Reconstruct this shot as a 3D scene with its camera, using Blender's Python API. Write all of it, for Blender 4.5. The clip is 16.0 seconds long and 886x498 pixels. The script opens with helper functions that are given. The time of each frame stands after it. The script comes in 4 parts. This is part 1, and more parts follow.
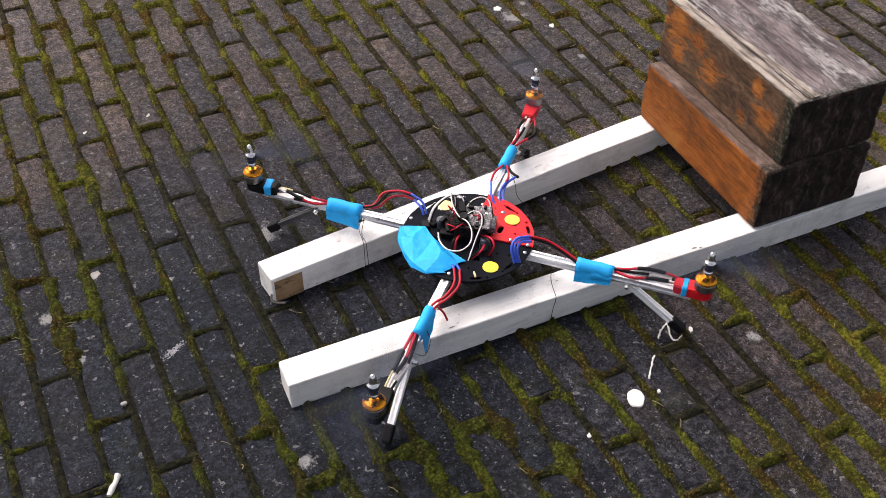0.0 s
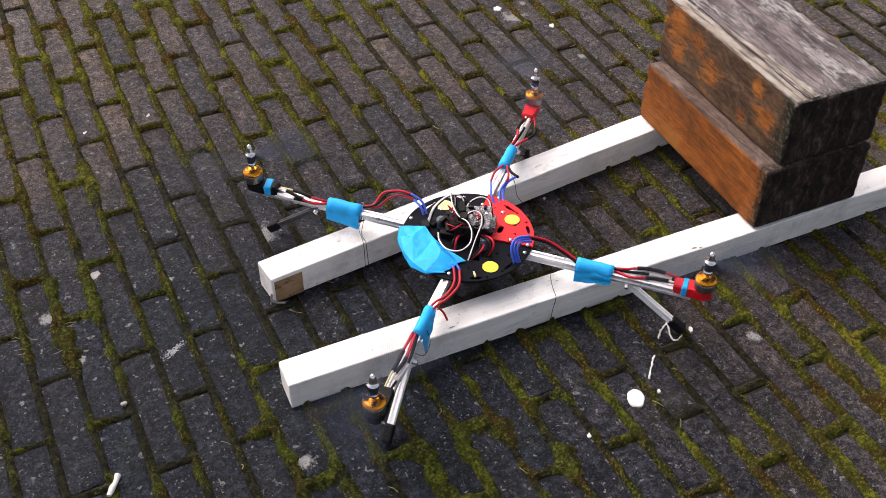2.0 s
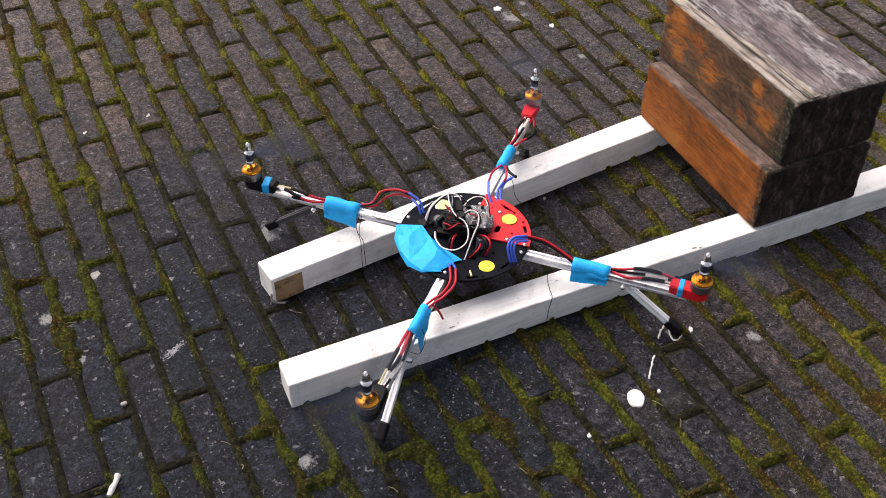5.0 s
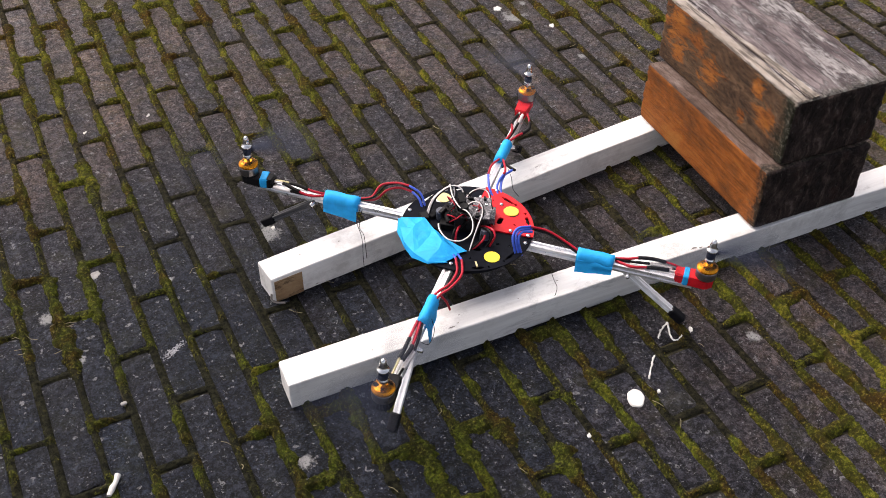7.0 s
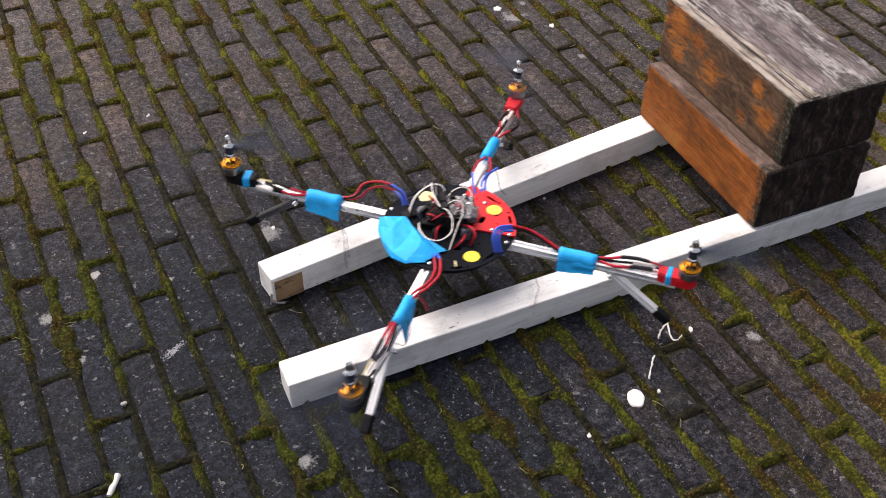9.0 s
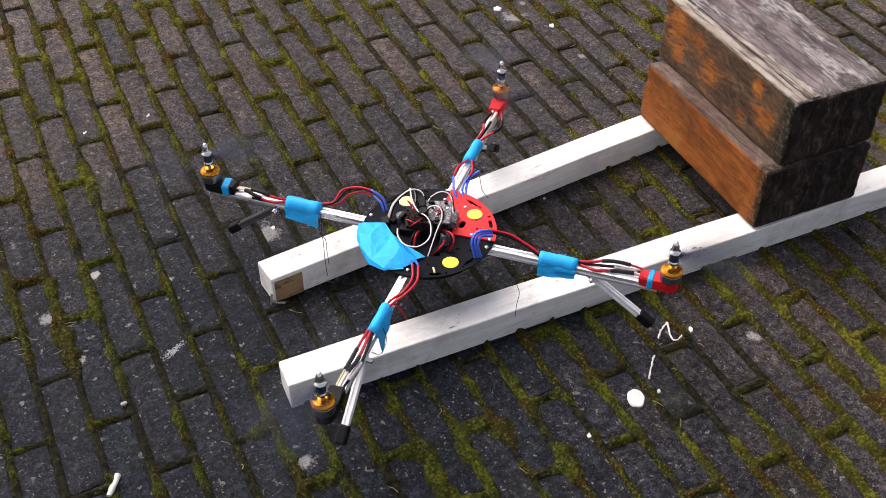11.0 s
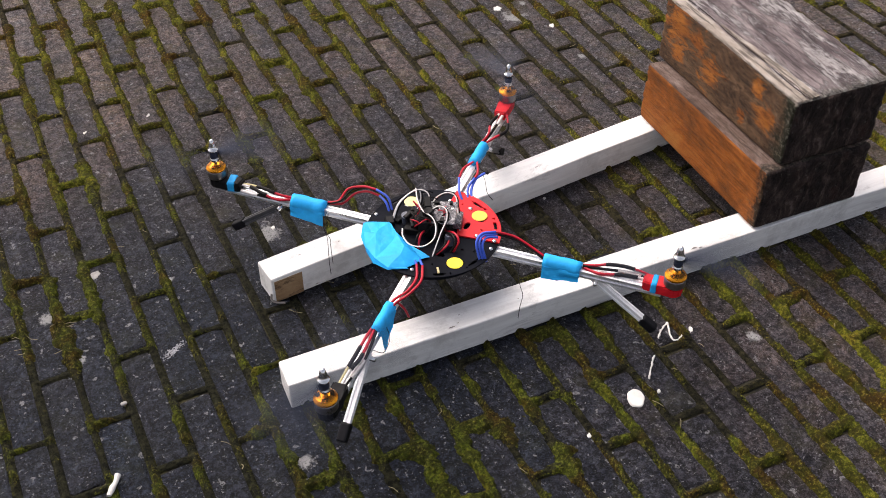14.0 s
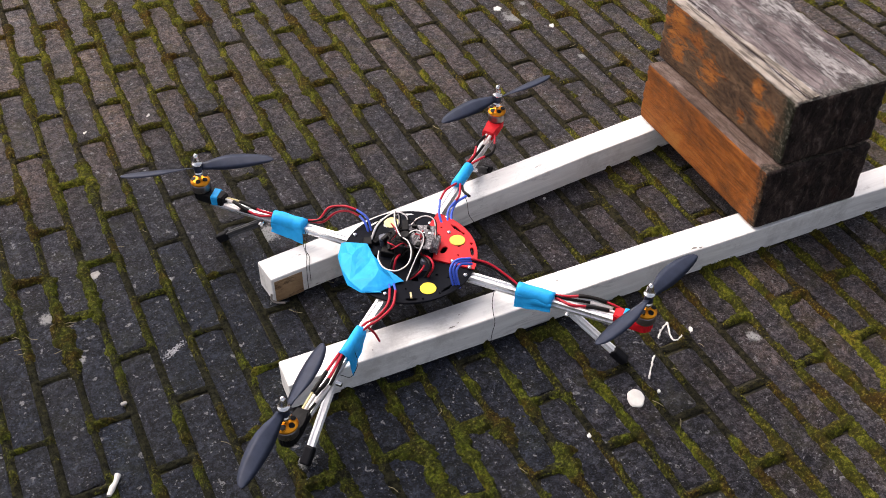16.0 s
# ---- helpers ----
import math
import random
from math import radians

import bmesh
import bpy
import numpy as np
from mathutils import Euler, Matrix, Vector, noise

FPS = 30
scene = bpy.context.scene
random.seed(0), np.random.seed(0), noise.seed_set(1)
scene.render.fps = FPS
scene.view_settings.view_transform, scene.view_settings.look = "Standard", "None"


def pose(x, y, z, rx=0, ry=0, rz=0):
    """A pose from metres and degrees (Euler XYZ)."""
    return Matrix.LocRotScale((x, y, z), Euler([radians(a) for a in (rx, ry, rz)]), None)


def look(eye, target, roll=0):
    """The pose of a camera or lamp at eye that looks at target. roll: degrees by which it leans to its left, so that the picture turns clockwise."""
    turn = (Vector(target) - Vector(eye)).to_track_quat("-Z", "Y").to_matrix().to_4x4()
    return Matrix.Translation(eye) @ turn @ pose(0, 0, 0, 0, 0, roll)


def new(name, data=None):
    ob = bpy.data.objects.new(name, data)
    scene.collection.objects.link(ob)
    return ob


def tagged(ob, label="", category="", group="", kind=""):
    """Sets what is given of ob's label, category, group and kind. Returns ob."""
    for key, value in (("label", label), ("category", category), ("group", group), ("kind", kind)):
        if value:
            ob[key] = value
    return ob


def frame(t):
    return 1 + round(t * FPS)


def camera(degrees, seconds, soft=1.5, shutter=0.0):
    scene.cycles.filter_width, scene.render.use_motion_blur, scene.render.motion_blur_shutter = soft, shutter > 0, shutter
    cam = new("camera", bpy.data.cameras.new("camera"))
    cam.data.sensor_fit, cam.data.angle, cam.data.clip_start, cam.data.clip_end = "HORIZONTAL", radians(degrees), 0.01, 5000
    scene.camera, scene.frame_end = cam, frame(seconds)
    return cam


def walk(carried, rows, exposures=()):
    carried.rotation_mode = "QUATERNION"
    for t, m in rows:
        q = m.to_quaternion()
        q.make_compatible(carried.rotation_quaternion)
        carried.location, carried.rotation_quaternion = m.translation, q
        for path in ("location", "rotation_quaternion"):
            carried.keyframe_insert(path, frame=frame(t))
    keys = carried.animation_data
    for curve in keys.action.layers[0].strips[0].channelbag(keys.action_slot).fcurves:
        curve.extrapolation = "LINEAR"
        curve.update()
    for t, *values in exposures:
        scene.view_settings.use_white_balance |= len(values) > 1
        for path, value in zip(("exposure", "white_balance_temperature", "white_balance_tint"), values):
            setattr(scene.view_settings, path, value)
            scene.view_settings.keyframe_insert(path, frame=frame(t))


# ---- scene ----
EYE = pose(-0.4322, -1.2195, 1.1413, 47.49, 0, -26.16) @ pose(0, 0, 0, 0, 0, 0.44)
cam = camera(46.05, 16.0, soft=0.95, shutter=0.9)
walk(cam, [(0.0, EYE), (16.0, EYE)], exposures=[(0.0, 0.76, 6850, 17), (16.0, 0.76, 6850, 17)])

# ---- light: bright overcast sky, the brighter part behind and to one side ----
world = bpy.data.worlds.new("overcast_sky")
scene.world = world
world.use_nodes = True
sky = world.node_tree.nodes.new("ShaderNodeTexSky")
sky.sky_type, sky.sun_disc = "NISHITA", False
sky.sun_elevation, sky.sun_rotation = radians(51), radians(-20)
sky.air_density, sky.dust_density, sky.ozone_density = 1.0, 4.0, 1.0
cloud = world.node_tree.nodes.new("ShaderNodeHueSaturation")
cloud.inputs["Saturation"].default_value = 0.5
world.node_tree.links.new(sky.outputs[0], cloud.inputs["Color"])
world.node_tree.links.new(cloud.outputs[0], world.node_tree.nodes["Background"].inputs[0])
world.node_tree.nodes["Background"].inputs[1].default_value = 0.125
sun = new("sun", bpy.data.lights.new("sun", "SUN"))
sun.data.energy, sun.data.angle, sun.data.color = 2.3, radians(60), (1.0, 0.96, 0.9)
sun.matrix_world = look((-1.1, 3.0, 4.0), (0, 0, 0))


# ---- materials ----
def material(name, rough=0.6, metal=0.0, color=(0.5, 0.5, 0.5)):
    m = bpy.data.materials.new(name)
    m.use_nodes = True
    b = m.node_tree.nodes["Principled BSDF"]
    b.inputs["Roughness"].default_value = rough
    b.inputs["Metallic"].default_value = metal
    b.inputs["Base Color"].default_value = (*color, 1)
    return m, m.node_tree, b


def node(nt, kind, **settings):
    n = nt.nodes.new(kind)
    for key, value in settings.items():
        n.inputs[key.replace("_", " ")].default_value = value
    return n


def noise_tex(nt, where, scale, detail=4.0, rough=0.6, distort=0.0):
    n = node(nt, "ShaderNodeTexNoise", Scale=scale, Detail=detail, Roughness=rough, Distortion=distort)
    nt.links.new(where, n.inputs["Vector"])
    return n.outputs["Fac"]


def ramp(nt, fac, stops):
    n = nt.nodes.new("ShaderNodeValToRGB")
    n.color_ramp.elements[0].position, n.color_ramp.elements[0].color = stops[0][0], (*stops[0][1], 1)
    n.color_ramp.elements[1].position, n.color_ramp.elements[1].color = stops[-1][0], (*stops[-1][1], 1)
    for p, c in stops[1:-1]:
        n.color_ramp.elements.new(p).color = (*c, 1)
    nt.links.new(fac, n.inputs[0])
    return n.outputs[0]


def grey(nt, fac, a, b):
    """0 at a and 1 at b."""
    if a > b:
        return ramp(nt, fac, [(b, (1, 1, 1)), (a, (0, 0, 0))])
    return ramp(nt, fac, [(a, (0, 0, 0)), (b, (1, 1, 1))])


def mix(nt, fac, a, b, blend="MIX"):
    n = nt.nodes.new("ShaderNodeMix")
    n.data_type, n.blend_type = "RGBA", blend
    for slot, value in ((0, fac), (6, a), (7, b)):
        if isinstance(value, (int, float)):
            n.inputs[slot].default_value = value
        elif isinstance(value, tuple):
            n.inputs[slot].default_value = (*value, 1)
        else:
            nt.links.new(value, n.inputs[slot])
    return n.outputs[2]


def math_node(nt, op, a, b):
    n = nt.nodes.new("ShaderNodeMath")
    n.operation = op
    for slot, value in ((0, a), (1, b)):
        if isinstance(value, (int, float)):
            n.inputs[slot].default_value = value
        else:
            nt.links.new(value, n.inputs[slot])
    return n.outputs[0]


def bump(nt, b, height, strength, distance):
    n = node(nt, "ShaderNodeBump", Strength=strength, Distance=distance)
    nt.links.new(height, n.inputs["Height"])
    nt.links.new(n.outputs[0], b.inputs["Normal"])


def place(nt):
    return nt.nodes.new("ShaderNodeNewGeometry").outputs["Position"]


def local(nt, scale=(1, 1, 1)):
    m = nt.nodes.new("ShaderNodeMapping")
    m.inputs["Scale"].default_value = scale
    nt.links.new(nt.nodes.new("ShaderNodeTexCoord").outputs["Object"], m.inputs[0])
    return m.outputs[0]


PALE_SPOTS = ((-0.488, 0.016, 0.013), (-0.46, -0.089, 0.009), (-0.229, -0.398, 0.012), (0.578, 0.498, 0.026), (0.627, 0.302, 0.011), (0.451, -0.474, 0.011),
              (-0.125, 0.058, 0.021), (-0.3, 0.02, 0.006), (0.7, 0.36, 0.008), (0.62, 0.54, 0.01))


def far_from(nt, p, x, y, z=0.0):
    d = nt.nodes.new("ShaderNodeVectorMath")
    d.operation = "DISTANCE"
    nt.links.new(p, d.inputs[0])
    d.inputs[1].default_value = (x, y, z)
    return d.outputs["Value"]


def painted_light(nt, p):
    """Light painted over the paving: below 0 where it is darkened, about 1 where lightened."""
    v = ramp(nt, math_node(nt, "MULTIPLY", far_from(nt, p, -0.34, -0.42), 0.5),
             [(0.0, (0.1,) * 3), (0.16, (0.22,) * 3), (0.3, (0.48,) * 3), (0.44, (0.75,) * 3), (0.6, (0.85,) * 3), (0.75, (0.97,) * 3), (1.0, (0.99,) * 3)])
    # Extra painted brightness round one corner of the paving.
    bright_corner = math_node(nt, "MAXIMUM", math_node(nt, "SUBTRACT", 1.0, math_node(nt, "MULTIPLY", far_from(nt, p, -0.68, 0.85), 1.5)), 0.0)
    return math_node(nt, "ADD", math_node(nt, "SUBTRACT", math_node(nt, "MULTIPLY", v, 2.5), 1.3), math_node(nt, "MULTIPLY", bright_corner, 1.3))


def paver_material(name, joined):
    m, nt, b = material(name, 0.8)
    p = place(nt)
    if joined:
        rnd = nt.nodes.new("ShaderNodeNewGeometry").outputs["Random Per Island"]
    else:
        rnd = nt.nodes.new("ShaderNodeObjectInfo").outputs["Random"]
    tint = ramp(nt, rnd, [(0.0, (0.008, 0.009, 0.014)), (0.3, (0.016, 0.014, 0.020)), (0.5, (0.009, 0.010, 0.016)),
                          (0.7, (0.023, 0.018, 0.022)), (0.85, (0.012, 0.012, 0.017)), (1.0, (0.010, 0.011, 0.018))])
    soil = grey(nt, noise_tex(nt, p, 2.6, 5), 0.42, 0.68)
    c = mix(nt, math_node(nt, "MULTIPLY", soil, 0.5), tint, (0.022, 0.017, 0.016))
    # Light falloff across the ground, put into the paver colour; random noise added.
    lightened = painted_light(nt, p)
    lightened = math_node(nt, "ADD", lightened, math_node(nt, "MULTIPLY", math_node(nt, "SUBTRACT", noise_tex(nt, p, 5, 6, 0.7), 0.5), 1.4))
    c = mix(nt, math_node(nt, "MULTIPLY", grey(nt, lightened, 0.0, 0.85), 0.85), c, (0.062, 0.047, 0.043))
    blotch = grey(nt, noise_tex(nt, p, 34, 8, 0.75), 0.47, 0.57)
    c = mix(nt, math_node(nt, "MULTIPLY", blotch, 0.75), c, (0.026, 0.0265, 0.034))
    hue = noise_tex(nt, p, 21, 7, 0.75)
    c = mix(nt, math_node(nt, "MULTIPLY", grey(nt, hue, 0.52, 0.58), 0.5), c, (0.042, 0.031, 0.031))
    c = mix(nt, math_node(nt, "MULTIPLY", grey(nt, hue, 0.48, 0.42), 0.6), c, (0.014, 0.019, 0.032))
    damp = grey(nt, noise_tex(nt, p, 15, 8, 0.75), 0.5, 0.6)
    c = mix(nt, math_node(nt, "MULTIPLY", damp, 0.55), c, (0.010, 0.010, 0.012))
    middle = noise_tex(nt, p, 90, 5, 0.75)
    c = mix(nt, math_node(nt, "MULTIPLY", grey(nt, middle, 0.495, 0.44), 0.72), c, (0.008, 0.008, 0.009))
    c = mix(nt, math_node(nt, "MULTIPLY", grey(nt, middle, 0.515, 0.57), 0.8), c, (0.085, 0.081, 0.09))
    grains = noise_tex(nt, p, 330, 4, 0.8)
    c = mix(nt, math_node(nt, "MULTIPLY", grey(nt, grains, 0.48, 0.4), 0.78), c, (0.005, 0.005, 0.005))
    c = mix(nt, math_node(nt, "MULTIPLY", grey(nt, grains, 0.54, 0.63), 0.85), c, (0.125, 0.127, 0.142))
    lichen = grey(nt, noise_tex(nt, p, 38, 9, 0.78, 0.8), 0.585, 0.64)
    c = mix(nt, math_node(nt, "MULTIPLY", lichen, 0.45), c, (0.125, 0.125, 0.13))
    dust = grey(nt, noise_tex(nt, p, 55, 9, 0.82, 1.2), 0.5, 0.66)
    c = mix(nt, math_node(nt, "MULTIPLY", dust, 0.35), c, (0.07, 0.075, 0.088))
    green = grey(nt, noise_tex(nt, p, 12, 8, 0.8), 0.52, 0.6)
    c = mix(nt, math_node(nt, "MULTIPLY", green, 0.45), c, (0.024, 0.023, 0.007))
    mottle = ramp(nt, noise_tex(nt, p, 24, 7, 0.72, 0.6), [(0.34, (0.55, 0.56, 0.6)), (0.46, (0.9, 0.9, 0.95)), (0.54, (1.1, 1.08, 1.06)), (0.66, (1.75, 1.72, 1.68))])
    c = mix(nt, 1.0, c, mottle, "MULTIPLY")
    shade = ramp(nt, rnd, [(0.0, (0.62, 0.66, 0.78)), (0.2, (1.2, 1.08, 1.08)), (0.4, (0.8, 0.82, 0.92)), (0.6, (1.35, 1.18, 1.12)), (0.8, (0.9, 0.86, 0.9)), (1.0, (1.1, 1.08, 1.15))])
    c = mix(nt, 1.0, c, shade, "MULTIPLY")
    # Painted light: dark bluish at the low end, bright and warm at the high.
    light_ramp = ramp(nt, math_node(nt, "MULTIPLY", math_node(nt, "ADD", lightened, 0.9), 0.4), [(0.0, (0.34, 0.46, 0.6)), (0.24, (0.58, 0.68, 0.79)), (0.45, (0.94, 0.93, 0.91)), (0.544, (1.2, 1.15, 1.08)), (0.8, (1.75, 1.62, 1.4)), (1.0, (2.3, 2.1, 1.75))])
    c = mix(nt, 1.0, c, light_ramp, "MULTIPLY")
    flecks = grey(nt, noise_tex(nt, p, 170, 4, 0.7), 0.62, 0.67)
    c = mix(nt, math_node(nt, "MULTIPLY", flecks, 0.55), c, (0.38, 0.385, 0.4))
    discs = math_node(nt, "MULTIPLY", grey(nt, noise_tex(nt, p, 72, 2, 0.5), 0.67, 0.7), grey(nt, grains, 0.4, 0.5))
    c = mix(nt, math_node(nt, "MULTIPLY", discs, 0.7), c, (0.3, 0.3, 0.31))
    for x, y, r in PALE_SPOTS:
        edge = math_node(nt, "ADD", math_node(nt, "DIVIDE", far_from(nt, p, x, y), r), math_node(nt, "MULTIPLY", math_node(nt, "SUBTRACT", noise_tex(nt, p, 60, 8, 0.8), 0.5), 3.4))
        c = mix(nt, math_node(nt, "MULTIPLY", math_node(nt, "MULTIPLY", grey(nt, edge, 1.0, 0.55), grey(nt, grains, 0.36, 0.46)), 0.9), c, (0.4, 0.4, 0.4))
    nt.links.new(c, b.inputs["Base Color"])
    b.inputs["Specular IOR Level"].default_value = 0.2
    nt.links.new(ramp(nt, damp, [(0, (0.66,) * 3), (1, (0.42,) * 3)]), b.inputs["Roughness"])
    h = math_node(nt, "ADD", math_node(nt, "MULTIPLY", middle, 1.3), math_node(nt, "MULTIPLY", grains, 0.7))
    bump(nt, b, h, 1.0, 0.009)
    return m


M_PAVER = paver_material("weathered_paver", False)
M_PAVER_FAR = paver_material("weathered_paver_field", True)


def make_moss():
    m, nt, b = material("joint_moss", 0.95)
    p = place(nt)
    c = ramp(nt, noise_tex(nt, p, 11, 6, 0.7), [(0.32, (0.04, 0.018, 0.006)), (0.4, (0.065, 0.036, 0.008)), (0.47, (0.055, 0.053, 0.009)), (0.54, (0.07, 0.085, 0.010)), (0.6, (0.12, 0.135, 0.013)), (0.68, (0.17, 0.14, 0.02))])
    rust = grey(nt, noise_tex(nt, p, 10, 7, 0.75), 0.57, 0.63)
    c = mix(nt, math_node(nt, "MULTIPLY", rust, 0.45), c, (0.12, 0.058, 0.010))
    fine = noise_tex(nt, p, 230, 4, 0.75)
    c = mix(nt, math_node(nt, "MULTIPLY", grey(nt, noise_tex(nt, p, 60, 6, 0.75), 0.54, 0.46), 0.55), c, (0.024, 0.021, 0.008))
    c = mix(nt, math_node(nt, "MULTIPLY", grey(nt, fine, 0.54, 0.66), 0.6), c, (0.25, 0.225, 0.045))
    c = mix(nt, math_node(nt, "MULTIPLY", grey(nt, fine, 0.53, 0.42), 0.65), c, (0.02, 0.018, 0.008))
    cover = nt.nodes.new("ShaderNodeAttribute")
    cover.attribute_name = "growth"
    c = mix(nt, grey(nt, math_node(nt, "ADD", cover.outputs["Fac"], math_node(nt, "MULTIPLY", math_node(nt, "SUBTRACT", fine, 0.5), 0.6)), 0.5, 0.38), c, mix(nt, grey(nt, noise_tex(nt, p, 110, 7, 0.8), 0.42, 0.64), (0.005, 0.005, 0.004), (0.045, 0.04, 0.024)))
    # The same painted light on the moss, darker to lighter.
    c = mix(nt, 1.0, c, ramp(nt, math_node(nt, "MULTIPLY", math_node(nt, "ADD", painted_light(nt, p), 1.0), 0.5), [(0.0, (0.72, 0.8, 0.68)), (0.45, (0.92, 0.96, 0.85)), (1.0, (1.4, 1.28, 1.0))]), "MULTIPLY")
    nt.links.new(c, b.inputs["Base Color"])
    b.inputs["Specular IOR Level"].default_value = 0.1
    bump(nt, b, fine, 1.0, 0.008)
    return m


def make_soil():
    m, nt, b = material("joint_soil", 0.95)
    p = place(nt)
    c = ramp(nt, noise_tex(nt, p, 30, 6, 0.7), [(0.38, (0.007, 0.006, 0.004)), (0.5, (0.034, 0.029, 0.012)), (0.62, (0.08, 0.072, 0.018))])
    nt.links.new(c, b.inputs["Base Color"])
    bump(nt, b, noise_tex(nt, p, 200, 4, 0.7), 1.0, 0.005)
    return m


def make_white_paint():
    m, nt, b = material("old_white_paint", 0.45)
    p = local(nt)
    long = local(nt, (6, 90, 90))
    c = ramp(nt, noise_tex(nt, long, 1.0, 5, 0.6), [(0.3, (0.66, 0.65, 0.64)), (0.6, (0.78, 0.775, 0.76))])
    dirt = grey(nt, noise_tex(nt, p, 14, 8, 0.75), 0.5, 0.66)
    c = mix(nt, math_node(nt, "MULTIPLY", dirt, 0.6), c, (0.4, 0.385, 0.37))
    smear = grey(nt, noise_tex(nt, local(nt, (3, 30, 30)), 1.0, 7, 0.7), 0.5, 0.62)
    c = mix(nt, math_node(nt, "MULTIPLY", smear, 0.4), c, (0.47, 0.45, 0.44))
    rubbed = grey(nt, noise_tex(nt, local(nt, (9, 26, 26)), 1.0, 9, 0.8, 0.8), 0.56, 0.68)
    c = mix(nt, math_node(nt, "MULTIPLY", rubbed, 0.6), c, (0.3, 0.29, 0.29))
    chips = grey(nt, noise_tex(nt, local(nt, (22, 60, 60)), 1.0, 5, 0.65), 0.695, 0.715)
    c = mix(nt, chips, c, (0.22, 0.2, 0.17))
    nt.links.new(c, b.inputs["Base Color"])
    bump(nt, b, noise_tex(nt, long, 1.0, 5, 0.65), 0.5, 0.0015)
    return m


def make_wood(name, stops, grain, soaked=0.9, streaks=0.75, patchy=0.75):
    """Old wood, grain along the local x axis."""
    m, nt, b = material(name, 0.75)
    fibre = noise_tex(nt, local(nt, (6, grain * 1.5, grain * 1.5)), 1.0, 9, 0.75, 0.5)
    patch = noise_tex(nt, local(nt, (7, 17, 17)), 1.0, 8, 0.75, 0.4)
    h = math_node(nt, "ADD", math_node(nt, "MULTIPLY", patch, patchy), math_node(nt, "MULTIPLY", fibre, 1 - patchy))
    c = ramp(nt, h, stops)
    streak = grey(nt, noise_tex(nt, local(nt, (12, grain * 1.9, grain * 1.9)), 1.0, 5, 0.75), 0.485, 0.42)
    c = mix(nt, math_node(nt, "MULTIPLY", streak, streaks), c, tuple(v * 0.3 for v in stops[0][1]))
    b.inputs["Specular IOR Level"].default_value = 0.2
    sep = nt.nodes.new("ShaderNodeSeparateXYZ")
    nt.links.new(local(nt), sep.inputs[0])
    reach = math_node(nt, "ADD", sep.outputs[0], math_node(nt, "MULTIPLY", math_node(nt, "SUBTRACT", noise_tex(nt, local(nt), 40, 7, 0.75), 0.5), 0.11))
    c = mix(nt, math_node(nt, "MULTIPLY", grey(nt, reach, 0.022, 0.004), soaked), c, mix(nt, grey(nt, noise_tex(nt, local(nt), 160, 5, 0.75), 0.5, 0.62), (0.014, 0.013, 0.008), (0.085, 0.085, 0.06)))
    nt.links.new(c, b.inputs["Base Color"])
    bump(nt, b, fibre, 1.0, 0.006)
    return m


M_MOSS, M_SOIL, M_WHITE = make_moss(), make_soil(), make_white_paint()
M_ORANGE = make_wood("varnished_side", [(0.36, (0.11, 0.036, 0.009)), (0.45, (0.2, 0.06, 0.009)), (0.53, (0.31, 0.088, 0.011)), (0.62, (0.37, 0.135, 0.026))], 140, streaks=0.35, patchy=0.8)


def make_stained():
    """Matted brown-grey side that keeps its orange varnish in a few ragged places, grain along local x."""
    m, nt, b = material("stained_side", 0.75)
    where = local(nt)
    fibre = noise_tex(nt, local(nt, (60, 170, 170)), 1.0, 9, 0.82, 0.6)
    c = ramp(nt, noise_tex(nt, local(nt, (16, 40, 40)), 1.0, 8, 0.78, 0.8), [(0.36, (0.038, 0.021, 0.013)), (0.48, (0.1, 0.055, 0.03)), (0.6, (0.18, 0.105, 0.058))])
    left = None
    for x, z, r in ((0.3, 0.092, 0.05), (0.245, 0.085, 0.032), (0.2, 0.05, 0.034), (0.055, 0.05, 0.03), (0.085, 0.088, 0.022), (0.11, 0.03, 0.016), (0.29, 0.04, 0.02)):
        near = math_node(nt, "SUBTRACT", 1.0, math_node(nt, "DIVIDE", far_from(nt, where, x, 0.0, z), r))
        left = near if left is None else math_node(nt, "MAXIMUM", left, near)
    ragged = math_node(nt, "ADD", left, math_node(nt, "MULTIPLY", math_node(nt, "SUBTRACT", noise_tex(nt, local(nt, (15, 46, 46)), 1.0, 10, 0.82, 0.9), 0.5), 5.5))
    varnish = ramp(nt, noise_tex(nt, local(nt, (14, 60, 60)), 1.0, 6, 0.7), [(0.38, (0.23, 0.066, 0.011)), (0.6, (0.5, 0.17, 0.026))])
    c = mix(nt, math_node(nt, "MULTIPLY", grey(nt, ragged, 0.15, 0.6), 0.92), c, varnish)
    c = mix(nt, math_node(nt, "MULTIPLY", grey(nt, fibre, 0.49, 0.41), 0.6), c, (0.014, 0.009, 0.006))
    c = mix(nt, math_node(nt, "MULTIPLY", grey(nt, noise_tex(nt, local(nt, (60, 200, 200)), 1.0, 6, 0.8), 0.57, 0.66), 0.45), c, (0.22, 0.17, 0.13))
    sep = nt.nodes.new("ShaderNodeSeparateXYZ")
    nt.links.new(where, sep.inputs[0])
    reach = math_node(nt, "ADD", sep.outputs[0], math_node(nt, "MULTIPLY", math_node(nt, "SUBTRACT", noise_tex(nt, where, 40, 7, 0.75), 0.5), 0.11))
    c = mix(nt, math_node(nt, "MULTIPLY", grey(nt, reach, 0.036, 0.012), 0.92), c, mix(nt, grey(nt, noise_tex(nt, where, 160, 6, 0.8), 0.52, 0.62), (0.013, 0.016, 0.008), (0.15, 0.15, 0.12)))
    nt.links.new(c, b.inputs["Base Color"])
